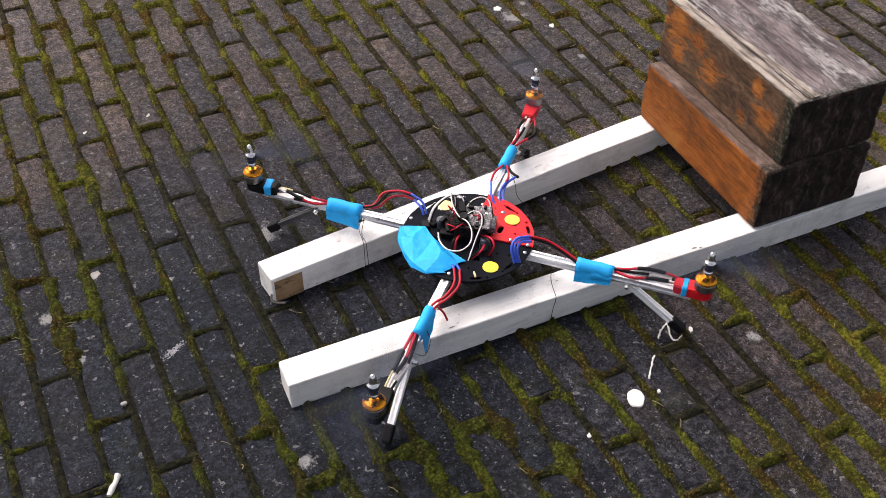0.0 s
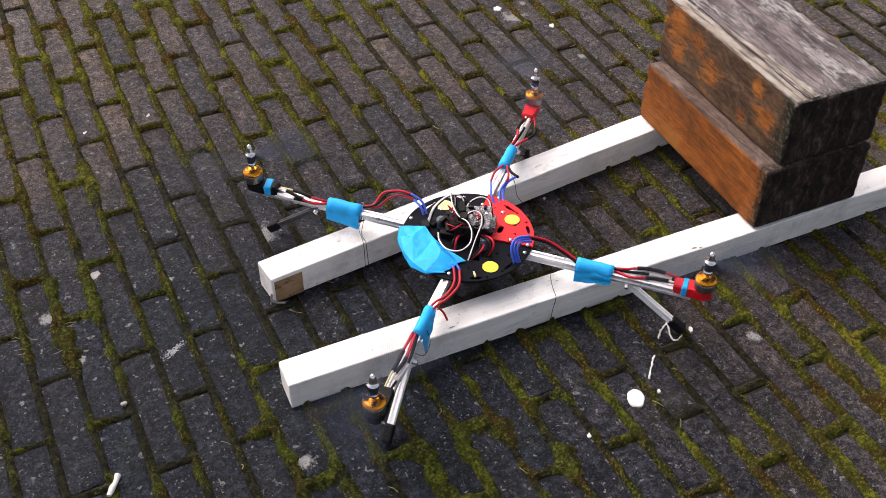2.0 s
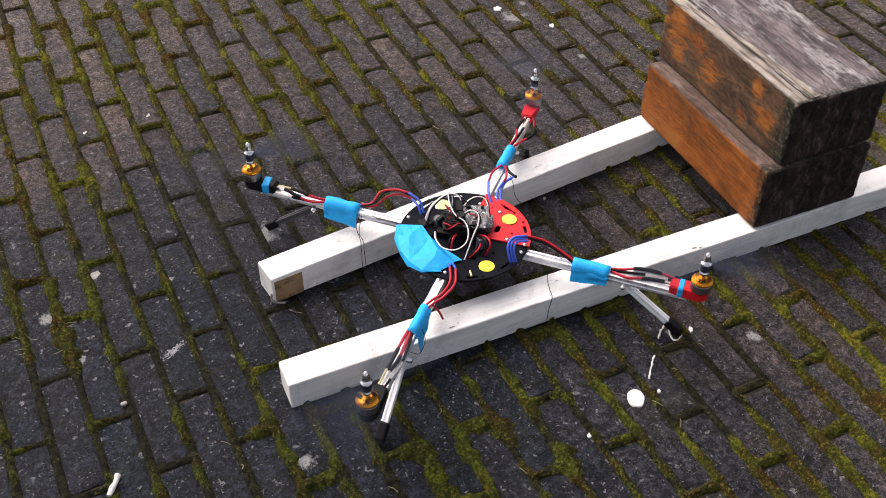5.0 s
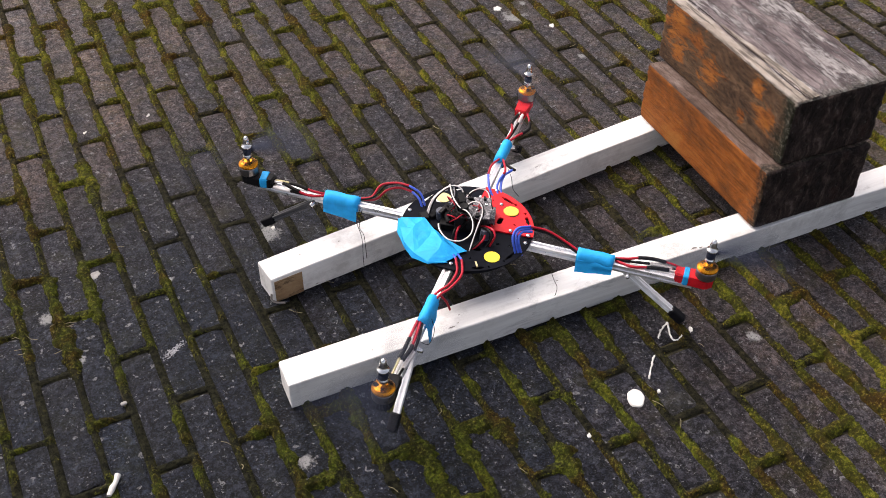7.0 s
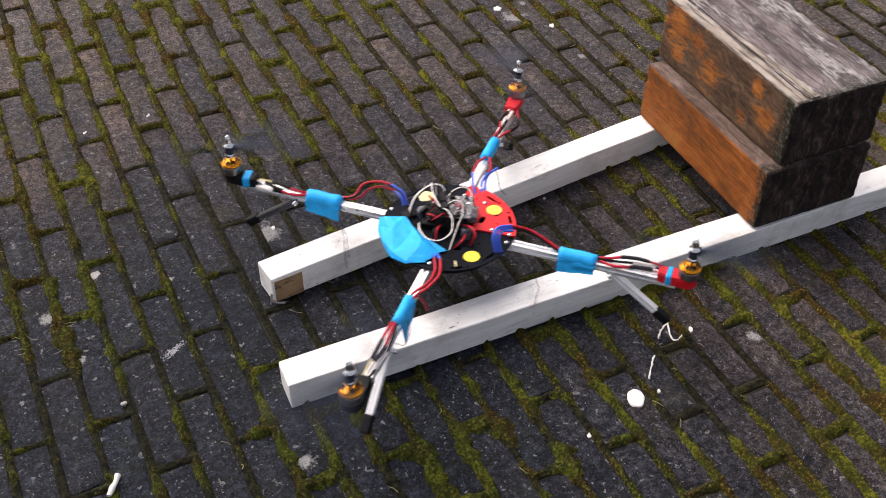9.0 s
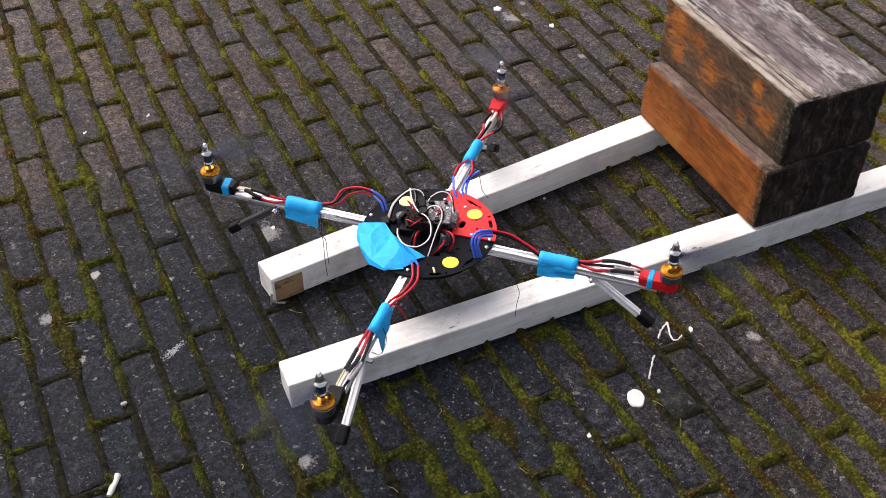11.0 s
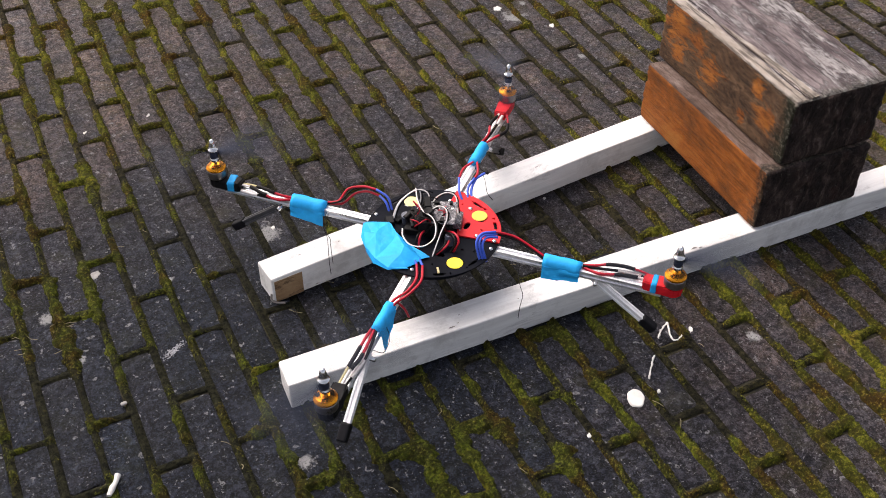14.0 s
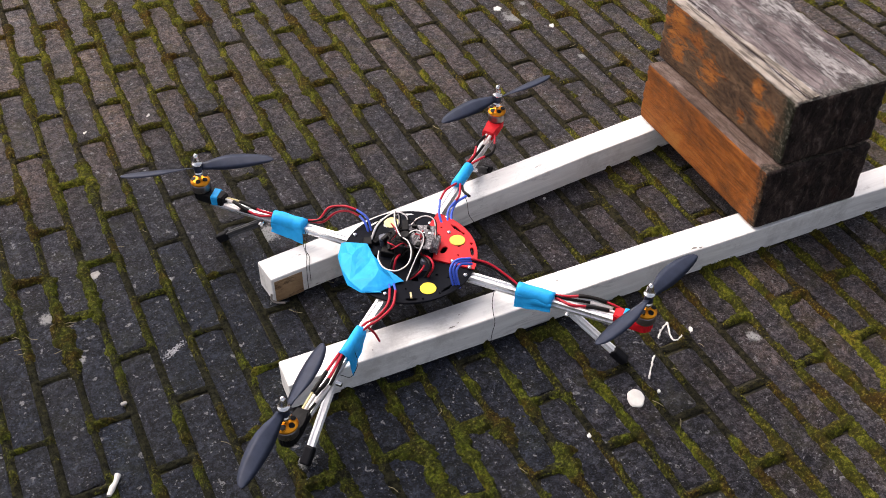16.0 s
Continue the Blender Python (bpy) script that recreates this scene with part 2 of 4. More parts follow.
    b.inputs["Specular IOR Level"].default_value = 0.2
    bump(nt, b, fibre, 1.0, 0.006)
    return m


M_STAINED = make_stained()


def make_top():
    """Grey weathered top: dark purple-brown wood under a broken pale crust, grain along local x."""
    m, nt, b = material("weathered_top", 0.8)
    fibre = noise_tex(nt, local(nt, (16, 210, 210)), 1.0, 7, 0.68, 0.6)
    c = ramp(nt, noise_tex(nt, local(nt, (9, 38, 38)), 1.0, 8, 0.68, 0.7), [(0.36, (0.07, 0.054, 0.056)), (0.48, (0.155, 0.122, 0.124)), (0.6, (0.27, 0.225, 0.222))])
    c = mix(nt, math_node(nt, "MULTIPLY", grey(nt, fibre, 0.5, 0.4), 0.65), c, (0.026, 0.019, 0.018))
    crust = math_node(nt, "MULTIPLY", grey(nt, noise_tex(nt, local(nt, (9, 30, 30)), 1.0, 12, 0.82, 0.3), 0.51, 0.56), grey(nt, noise_tex(nt, local(nt, (60, 220, 220)), 1.0, 8, 0.8, 0.3), 0.38, 0.5))
    c = mix(nt, math_node(nt, "MULTIPLY", crust, 0.9), c, (0.58, 0.54, 0.53))
    edge = nt.nodes.new("ShaderNodeSeparateXYZ")
    nt.links.new(local(nt), edge.inputs[0])
    rim = math_node(nt, "ADD", edge.outputs[0], math_node(nt, "MULTIPLY", math_node(nt, "SUBTRACT", noise_tex(nt, local(nt), 55, 8, 0.8), 0.5), 0.07))
    c = mix(nt, math_node(nt, "MULTIPLY", grey(nt, rim, 0.02, 0.006), 0.8), c, mix(nt, grey(nt, noise_tex(nt, local(nt), 190, 5, 0.8), 0.45, 0.6), (0.02, 0.018, 0.015), (0.26, 0.25, 0.21)))
    nt.links.new(c, b.inputs["Base Color"])
    b.inputs["Specular IOR Level"].default_value = 0.2
    bump(nt, b, math_node(nt, "ADD", fibre, math_node(nt, "MULTIPLY", crust, 0.5)), 1.0, 0.007)
    return m


M_GREYTOP = make_top()
M_LEDGE = make_wood("dull_ledge", [(0.36, (0.045, 0.028, 0.022)), (0.48, (0.12, 0.079, 0.063)), (0.56, (0.2, 0.145, 0.125)), (0.64, (0.36, 0.3, 0.26))], 60, streaks=0.5)
M_EDGE = make_wood("bleached_edge", [(0.38, (0.17, 0.135, 0.11)), (0.5, (0.34, 0.29, 0.245)), (0.62, (0.5, 0.45, 0.4))], 70, soaked=0.5)


def make_tar():
    m, nt, b = material("tarred_end", 0.7)
    p = local(nt, (40, 52, 26))
    split = noise_tex(nt, p, 1.0, 8, 0.75, 0.4)
    c = ramp(nt, split, [(0.34, (0.006, 0.005, 0.005)), (0.48, (0.026, 0.018, 0.016)), (0.58, (0.066, 0.045, 0.039)), (0.66, (0.16, 0.125, 0.11))])
    crust = grey(nt, noise_tex(nt, local(nt), 85, 7, 0.75), 0.58, 0.68)
    c = mix(nt, math_node(nt, "MULTIPLY", crust, 0.7), c, (0.14, 0.128, 0.11))
    flakes = grey(nt, noise_tex(nt, local(nt, (90, 90, 40)), 1.0, 8, 0.85, 1.0), 0.62, 0.66)
    c = mix(nt, math_node(nt, "MULTIPLY", flakes, 0.8), c, (0.3, 0.285, 0.26))
    red = grey(nt, noise_tex(nt, local(nt), 22, 5, 0.7), 0.56, 0.66)
    c = mix(nt, math_node(nt, "MULTIPLY", red, 0.4), c, (0.04, 0.014, 0.010))
    nt.links.new(c, b.inputs["Base Color"])
    b.inputs["Specular IOR Level"].default_value = 0.15
    bump(nt, b, math_node(nt, "ADD", split, math_node(nt, "MULTIPLY", noise_tex(nt, local(nt), 120, 6, 0.75), 0.6)), 1.0, 0.008)
    return m


M_TAR = make_tar()
M_BARE = make_wood("bare_pine", [(0.4, (0.24, 0.14, 0.07)), (0.6, (0.38, 0.26, 0.15))], 25, soaked=0.0)


def plain(name, color, rough=0.5, metal=0.0, scale=80.0, amount=0.25, bumps=0.0):
    m, nt, b = material(name, rough, metal, color)
    p = local(nt)
    dark = tuple(v * (1 - amount) for v in color)
    light = tuple(min(1, v * (1 + amount * 0.6)) for v in color)
    c = ramp(nt, noise_tex(nt, p, scale, 5, 0.65), [(0.3, dark), (0.7, light)])
    nt.links.new(c, b.inputs["Base Color"])
    r = ramp(nt, noise_tex(nt, p, scale * 0.6, 4), [(0.3, (max(rough - 0.1, 0.05),) * 3), (0.7, (min(rough + 0.12, 1),) * 3)])
    nt.links.new(r, b.inputs["Roughness"])
    if name == "blue_tape":
        b.inputs["Specular IOR Level"].default_value = 0.2
    if name == "black_board":
        b.inputs["Specular IOR Level"].default_value = 0.05
    elif name.startswith("red_"):
        b.inputs["Specular IOR Level"].default_value = 0.25
    elif max(color) < 0.035 or name.startswith("propeller"):
        b.inputs["Specular IOR Level"].default_value = 0.12
    if bumps:
        bump(nt, b, noise_tex(nt, p, scale * 2, 4), 0.6, bumps)
    return m


M_ALU = plain("brushed_aluminium", (0.88, 0.88, 0.89), 0.34, 0.8, 120, 0.12)
M_LEG = plain("pale_aluminium", (0.9, 0.9, 0.91), 0.4, 0.25, 120, 0.1)
M_STEEL = plain("bright_steel", (0.75, 0.75, 0.75), 0.2, 1.0, 90, 0.1)
M_GOLD = plain("gold_anodised", (0.86, 0.33, 0.025), 0.26, 1.0, 60, 0.2)
M_CAN = plain("motor_can", (0.23, 0.21, 0.2), 0.35, 0.9, 100, 0.3)
# Leg aluminium again, with shadow put into its darker grey.
M_SHADEDLEG = plain("shaded_aluminium", (0.1, 0.1, 0.108), 0.45, 0.3, 90, 0.3)
M_STRAW = plain("dry_straw", (0.28, 0.24, 0.14), 0.8, 0.0, 60, 0.3)
M_SCUFF = plain("dark_scuff", (0.2, 0.18, 0.165), 0.8, 0.0, 120, 0.4)
M_BLADE = plain("propeller_plastic", (0.03, 0.037, 0.06), 0.4, 0.0, 60, 0.2)
M_BLACKPLATE = plain("black_board", (0.004, 0.005, 0.009), 0.5, 0.0, 50, 0.4)
M_REDPLATE = plain("red_board", (0.62, 0.008, 0.014), 0.45, 0.0, 40, 0.12)
M_YELLOW = plain("yellow_pad", (0.85, 0.66, 0.035), 0.6, 0.0, 120, 0.12)
M_AMBER = plain("amber_pad", (0.88, 0.56, 0.07), 0.6, 0.0, 90, 0.3)
M_CREAM = plain("cream_pad", (0.74, 0.64, 0.28), 0.6, 0.0, 120, 0.2)
M_BLUETAPE = plain("blue_tape", (0.004, 0.36, 0.78), 0.55, 0.0, 60, 0.16, 0.0008)
M_REDTAPE = plain("red_tape", (0.6, 0.010, 0.018), 0.5, 0.0, 60, 0.15, 0.0008)
M_BLACKTAPE = plain("black_tape", (0.008, 0.008, 0.009), 0.5, 0.0, 60, 0.3, 0.0008)
M_RUBBER = plain("black_rubber", (0.007, 0.007, 0.009), 0.6, 0.0, 80, 0.3)
M_WRED = plain("red_wire", (0.42, 0.012, 0.028), 0.4, 0.0, 80, 0.15)
M_WBLUE = plain("blue_wire", (0.04, 0.105, 0.58), 0.4, 0.0, 80, 0.15)
M_WBLACK = plain("black_wire", (0.008, 0.007, 0.007), 0.4, 0.0, 80, 0.2)
M_WWHITE = plain("white_wire", (0.75, 0.7, 0.68), 0.45, 0.0, 80, 0.12)
M_WYELLOW = plain("yellow_wire", (0.62, 0.52, 0.27), 0.45, 0.0, 80, 0.12)


def make_circuit():
    m, nt, b = material("populated_circuit", 0.35)
    c = ramp(nt, noise_tex(nt, local(nt), 300, 6, 0.75), [(0.38, (0.02, 0.02, 0.023)), (0.48, (0.09, 0.085, 0.095)), (0.55, (0.26, 0.245, 0.26)), (0.64, (0.55, 0.54, 0.55))])
    nt.links.new(c, b.inputs["Base Color"])
    bump(nt, b, noise_tex(nt, local(nt), 420, 4, 0.8), 0.8, 0.002)
    return m


M_BOARD = make_circuit()
M_CHIP = plain("chip_black", (0.007, 0.007, 0.008), 0.5, 0.0, 60, 0.3)
M_CAPACITOR = plain("capacitor_sleeve", (0.08, 0.09, 0.12), 0.3, 0.1, 60, 0.3)
M_DROPPING = plain("white_splash", (0.6, 0.59, 0.56), 0.8, 0.0, 60, 0.15)
M_FAINT = plain("thin_splash", (0.34, 0.345, 0.37), 0.8, 0.0, 200, 0.4)
M_PALE = plain("pale_stain", (0.26, 0.25, 0.24), 0.8, 0.0, 90, 0.4)


# ---- mesh helpers ----
def finish(name, bm, mats, smooth=False):
    me = bpy.data.meshes.new(name)
    bmesh.ops.recalc_face_normals(bm, faces=bm.faces)
    bm.to_mesh(me)
    bm.free()
    for m in mats if isinstance(mats, (list, tuple)) else [mats]:
        me.materials.append(m)
    if smooth:
        me.shade_smooth()
    return me


def part(name, bm, mat, parent, label="", smooth=False, at=None):
    ob = new(name, finish(name, bm, mat, smooth))
    ob.parent = parent
    if at is not None:
        ob.matrix_basis = at
    return tagged(ob, label)


def box(bm, size, m=Matrix(), bevel=0.0, segments=1):
    made = bmesh.ops.create_cube(bm, size=1, matrix=m @ Matrix.Diagonal((*size, 1)))
    if bevel:
        edges = list({e for v in made["verts"] for e in v.link_edges})
        bmesh.ops.bevel(bm, geom=edges, offset=bevel, segments=segments, affect="EDGES", profile=0.5)
    return bm


def smooth_path(points, steps=6):
    pts = [Vector(p) for p in points]
    ends = [2 * pts[0] - pts[1], *pts, 2 * pts[-1] - pts[-2]]
    out = []
    for i in range(len(pts) - 1):
        a, b, c, d = ends[i:i + 4]
        for k in range(steps):
            t = k / steps
            out.append(0.5 * (2 * b + (c - a) * t + (2 * a - 5 * b + 4 * c - d) * t * t + (3 * b - a - 3 * c + d) * t ** 3))
    return out + [pts[-1]]


def tube(bm, path, radius, sides=8):
    rings = []
    side = Vector((0.3, 0.2, 1)).normalized()
    for i, p in enumerate(path):
        d = (path[min(i + 1, len(path) - 1)] - path[max(i - 1, 0)]).normalized()
        u = d.cross(side)
        u = u.normalized() if u.length > 0.1 else d.orthogonal().normalized()
        w = d.cross(u)
        r = radius[i] if isinstance(radius, list) else radius
        rings.append([bm.verts.new(p + r * (math.cos(2 * math.pi * k / sides) * u + math.sin(2 * math.pi * k / sides) * w)) for k in range(sides)])
    for a, b in zip(rings, rings[1:]):
        for k in range(sides):
            bm.faces.new((a[k], a[(k + 1) % sides], b[(k + 1) % sides], b[k]))
    bm.faces.new(rings[0]), bm.faces.new(rings[-1])
    return bm


def lathe(bm, profile, sides=28, m=Matrix()):
    """Turns (radius, height) pairs about the z axis."""
    rings = []
    for r, z in profile:
        n = 1 if r < 1e-6 else sides
        rings.append([bm.verts.new(m @ Vector((r * math.cos(2 * math.pi * k / sides), r * math.sin(2 * math.pi * k / sides), z))) for k in range(n)])
    for a, b in zip(rings, rings[1:]):
        for k in range(sides):
            q = [a[k % len(a)], a[(k + 1) % len(a)], b[(k + 1) % len(b)], b[k % len(b)]]
            q = [v for i, v in enumerate(q) if v not in q[:i]]
            if len(q) > 2:
                bm.faces.new(q)
    for ring in (rings[0], rings[-1]):
        if len(ring) > 2:
            bm.faces.new(ring)
    return bm


def extrude_outline(bm, outline, z0, z1, m=Matrix()):
    low = [bm.verts.new(m @ Vector((x, y, z0))) for x, y in outline]
    top = [bm.verts.new(m @ Vector((x, y, z1))) for x, y in outline]
    n = len(outline)
    for k in range(n):
        bm.faces.new((low[k], low[(k + 1) % n], top[(k + 1) % n], top[k]))
    bm.faces.new(low), bm.faces.new(top)
    return bm


# ---- paving lattice ----
PITCH_U, PITCH_V = 0.0555, 0.2191
BEND_X = (-0.0006, 0.0018, 0.0035, 0.0007, -0.0042, 0.0016, -0.0011, -0.0033, -0.0016, -0.003)
BEND_Y = (-0.0022, 0.0011, 0.003, 0.0091, -0.0055, -0.0005, 0.0055, -0.001, -0.0062, -0.0019)


def lattice(u, v):
    """The place of a course number u and a length number v on the slightly uneven paving."""
    a, b = np.clip((u - 8) / 10, -1.2, 1.3), np.clip((v - 1) / 3, -1.4, 1.2)
    terms = (1, a, b, a * a, a * b, b * b, a ** 3, a * a * b, a * b * b, b ** 3)
    x = PITCH_U * (u - 8) + sum(c * t for c, t in zip(BEND_X, terms))
    y = -PITCH_V * (v - 1) + sum(c * t for c, t in zip(BEND_Y, terms))
    return x, y


def hashed(i, j, k):
    """Even random numbers from whole-number grids."""
    h = np.sin(i * 127.1 + j * 311.7 + k * 74.7) * 43758.5453
    return h - np.floor(h)


def grid_noise(x, y, k):
    i, j = np.floor(x), np.floor(y)
    f, g = x - i, y - j
    f, g = f * f * (3 - 2 * f), g * g * (3 - 2 * g)
    a, b, c, d = hashed(i, j, k), hashed(i + 1, j, k), hashed(i, j + 1, k), hashed(i + 1, j + 1, k)
    return (a * (1 - f) + b * f) * (1 - g) + (c * (1 - f) + d * f) * g


ground = new("ground", bpy.data.meshes.new("ground"))
ground.data.from_pydata([(-400, -400, -0.0048), (400, -400, -0.0048), (400, 400, -0.0048), (-400, 400, -0.0048)], [], [(0, 1, 2, 3)])
ground.data.materials.append(M_SOIL)
tagged(ground, "dark soil bed under old paving, joints full of moss", "ground", kind="structure")


# ---- white timbers ----
def timber(x, y, turn, length, label):
    w = 0.0485
    bm = bmesh.new()
    box(bm, (length, w, w), pose(length / 2, w / 2, w / 2), 0.0013, 1)
    bmesh.ops.subdivide_edges(bm, edges=[e for e in bm.edges if e.calc_length() > 0.5], cuts=40)
    rnd = random.Random(int(length * 100))
    for v in bm.verts:
        n = noise.noise(Vector((v.co.x * 9, v.co.y * 50, v.co.z * 50)))
        v.co.y += 0.0006 * n
        if v.co.z > 0.01:
            v.co.z += 0.0006 * n
        if v.co.x < 0.01:
            v.co.x += rnd.uniform(-0.001, 0.001)
    ob = new("timber", finish("timber", bm, M_WHITE))
    ob.matrix_basis = pose(x, y, 0.0005, 0, 0, turn)
    return tagged(ob, label, "timber", group="white timbers")


timber_front = timber(-0.2145, -0.3074, -1.3, 1.5, "long white-painted square timber lying on mossy pavers, scuffed")
timber_back = timber(-0.1698, -0.1015, 5.59, 0.93, "white-painted square timber with bare wood patch near its end")
bm = bmesh.new()
box(bm, (0.046, 0.0012, 0.041), pose(0.027, -0.0004, 0.0215))
part("bare_patch", bm, M_BARE, timber_back, "bare brown wood where the paint is gone")
bm = bmesh.new()
tube(bm, smooth_path([(-0.001, 0.004, 0.016), (-0.003, 0.001, 0.007), (0.004, -0.005, 0.003), (0.014, -0.01, 0.0025)]), 0.0018, 6)
part("torn_strip", bm, M_SCUFF, timber_back, "torn strip of peeling paint")


def scuff(owner, x, y, length, width, seed):
    """A small worn mark on a timber's top."""
    rnd = random.Random(seed)
    bm = bmesh.new()
    n = 14
    outline = [(x + length * math.cos(2 * math.pi * k / n) * rnd.uniform(0.5, 1.1), y + width * math.sin(2 * math.pi * k / n) * rnd.uniform(0.4, 1.1)) for k in range(n)]
    extrude_outline(bm, outline, 0.0478, 0.0492)
    part("scuff_mark", bm, M_SCUFF, owner, "small dark scuff in the paint")


for k, (x, y, a, b) in enumerate(((0.247, 0.008, 0.006, 0.0012), (0.266, 0.026, 0.0015, 0.0012), (0.661, 0.006, 0.006, 0.002), (0.672, 0.003, 0.004, 0.0012), (0.127, 0.014, 0.0012, 0.001),
                                   (0.258, 0.012, 0.002, 0.0008), (0.43, 0.03, 0.003, 0.0006), (0.36, 0.02, 0.0012, 0.001))):
    scuff(timber_front, x, y, a, b, k)
for k, (x, y, a, b) in enumerate(((0.247, 0.032, 0.003, 0.0006), (0.127, 0.025, 0.0014, 0.001), (0.061, 0.029, 0.002, 0.0007), (0.5, 0.02, 0.0025, 0.0007))):
    scuff(timber_back, x, y, a, b, 20 + k)


# ---- weathered beams ----
def beam(size, at, mats, seed, label):
    """A short thick beam, its length along local x: mats are top, side, end, edge."""
    lx, ly, lz = size
    bm = bmesh.new()
    box(bm, size, pose(lx / 2, -ly / 2, lz / 2), 0.005, 2)
    bmesh.ops.subdivide_edges(bm, edges=[e for e in bm.edges if e.calc_length() > 0.05], cuts=30, use_grid_fill=True)
    for f in bm.faces:
        n = f.normal
        a = [abs(n.x), abs(n.y), abs(n.z)]
        f.material_index = (1 if n.z < -0.2 else 3) if max(a) < 0.9 else (2, 1, 0)[a.index(max(a))]
        if f.calc_center_median().x < 0.006 and n.z > 0.9 and lz < 0.112:
            f.material_index = 2
    for v in bm.verts:
        p = v.co.copy()
        s = Vector((p.x * 6, p.y * 40, p.z * 40)) + Vector((seed, 0, 0))
        k = 0.0008 * noise.noise(s) + 0.0012 * noise.noise(p * 90 + Vector((seed, 3, 1)))
        c = Vector((lx / 2, -ly / 2, lz / 2))
        d = Vector(((p.x - c.x) / lx, (p.y - c.y) / ly, (p.z - c.z) / lz))
        corner = sorted(abs(q) for q in d)[1]
        chip = max(0, corner - 0.44) * 0.07 * max(0, noise.noise(p * 95 + Vector((seed, 8, 2))) + 0.1)
        if p.z < 0.3 * lz:
            chip *= 0.2
            k *= 0.4
        move = Vector([k * (1 if abs(q) > 0.45 else 0) * (1 if q > 0 else -1) for q in d]) - d * chip * 2
        if p.z < 0.004:
            move.z = max(move.z, 0)
        if abs(d.x) > 0.49:
            move.x *= 1.3
        v.co += move
    ob = new("wooden_beam", finish("wooden_beam", bm, mats))
    ob.matrix_basis = at
    return tagged(ob, label, "wood beam", group="stacked beams")


beam((0.341, 0.2014, 0.1105), pose(0.5557, -0.3217, 0.0497, 0, 0, 87.85), [M_LEDGE, M_ORANGE, M_TAR, M_LEDGE], 1.0,
     "short heavy beam with orange varnished side and tarred end, lying across white timbers")
beam((0.345, 0.1761, 0.1139), pose(0.5557, -0.3217, 0.0497, 0, 0, 87.85) @ pose(0.008, -0.0279, 0.1115), [M_GREYTOP, M_STAINED, M_TAR, M_EDGE], 5.0,
     "weathered grey-topped beam with orange stains, stacked on another beam")
upper_beam = [o for o in scene.objects if o.name.startswith("wooden_beam")][-1]
bm = bmesh.new()
box(bm, (0.338, 0.021, 0.006), pose(0.171, -0.0125, 0.1125), 0.0018, 1)
bmesh.ops.subdivide_edges(bm, edges=[e for e in bm.edges if e.calc_length() > 0.2], cuts=40)
for v in bm.verts:
    v.co.y += 0.004 * noise.noise(Vector((v.co.x * 22, 2.0, 0.0))) * (1 if v.co.y < -0.012 else 0.3)
    v.co.z += 0.001 * noise.noise(Vector((v.co.x * 40, v.co.y * 90, 5.0)))
part("splintered_edge", bm, M_EDGE, upper_beam, "bleached splintered strip along the top edge")
bm = tube(bmesh.new(), smooth_path([(0.004, -0.0265, 0.1138), (0.06, -0.0245, 0.114), (0.13, -0.028, 0.1138), (0.2, -0.025, 0.114), (0.27, -0.0285, 0.1138), (0.335, -0.026, 0.114)], 8), 0.0011, 5)
part("crack", bm, M_TAR, upper_beam, "dark crack beside the splintered strip")
bm = bmesh.new()
outline = [(0.003, -0.0285), (0.06, -0.0275), (0.12, -0.0285), (0.18, -0.0275), (0.232, -0.0285), (0.19, -0.0325), (0.13, -0.038), (0.07, -0.0405), (0.004, -0.0425)]
extrude_outline(bm, outline, 0.1105, 0.1166)
bmesh.ops.subdivide_edges(bm, edges=[e for e in bm.edges if e.calc_length() > 0.03], cuts=6)
for v in bm.verts:
    v.co.y += 0.0022 * noise.noise(Vector((v.co.x * 60, 4.0, 1.0)))
part("splinter", bm, M_EDGE, upper_beam, "long bleached splinter tapering along the grain")


# ---- quadcopter: arms along local x and y, the ground at local z = 0 ----
quad = new("quadcopter")
tagged(quad, "home-built quadcopter with round black and red plate and aluminium arms", "drone")
quad.matrix_basis = pose(0.119, -0.18, 0, 0, 0, -45.6)
ARMS = {"right": (0, 0.356), "back": (90, 0.361), "left": (180, 0.358), "front": (270, 0.364)}


def disc_plate(bm, r0, r1, a0, a1, z0, z1, holes):
    """A flat ring sector of small cells, left out where a hole (x, y, rx, ry, turn) lies."""
    nr, na = max(2, int((r1 - r0) / 0.0017)), max(4, int((a1 - a0) / 1.6))
    full = a1 - a0 > 359
    cells = {}
    for i in range(nr):
        for j in range(na):
            r, a = r0 + (i + 0.5) * (r1 - r0) / nr, radians(a0 + (j + 0.5) * (a1 - a0) / na)
            x, y = r * math.cos(a), r * math.sin(a)
            hit = False
            for hx, hy, rx, ry, turn in holes:
                c, s = math.cos(radians(turn)), math.sin(radians(turn))
                dx, dy = x - hx, y - hy
                if ((dx * c + dy * s) / rx) ** 2 + ((dy * c - dx * s) / ry) ** 2 < 1:
                    hit = True
            if not hit:
                cells[i, j] = True
    verts = {}

    def vert(i, j, top):
        key = (i, j % na if full else j, top)
        if key not in verts:
            r, a = r0 + i * (r1 - r0) / nr, radians(a0 + j * (a1 - a0) / na)
            verts[key] = bm.verts.new((r * math.cos(a), r * math.sin(a), z1 if top else z0))
        return verts[key]

    for i, j in cells:
        ring = ((i, j), (i + 1, j), (i + 1, j + 1), (i, j + 1))
        bm.faces.new([vert(*k, True) for k in ring])
        bm.faces.new([vert(*k, False) for k in ring[::-1]])
        near = ((i, j - 1), (i + 1, j), (i, j + 1), (i - 1, j))
        for k, (ni, nj) in enumerate(near):
            if (ni, nj % na if full else nj) not in cells:
                p, q = ring[k], ring[(k + 1) % 4]
                bm.faces.new((vert(*p, False), vert(*q, False), vert(*q, True), vert(*p, True)))
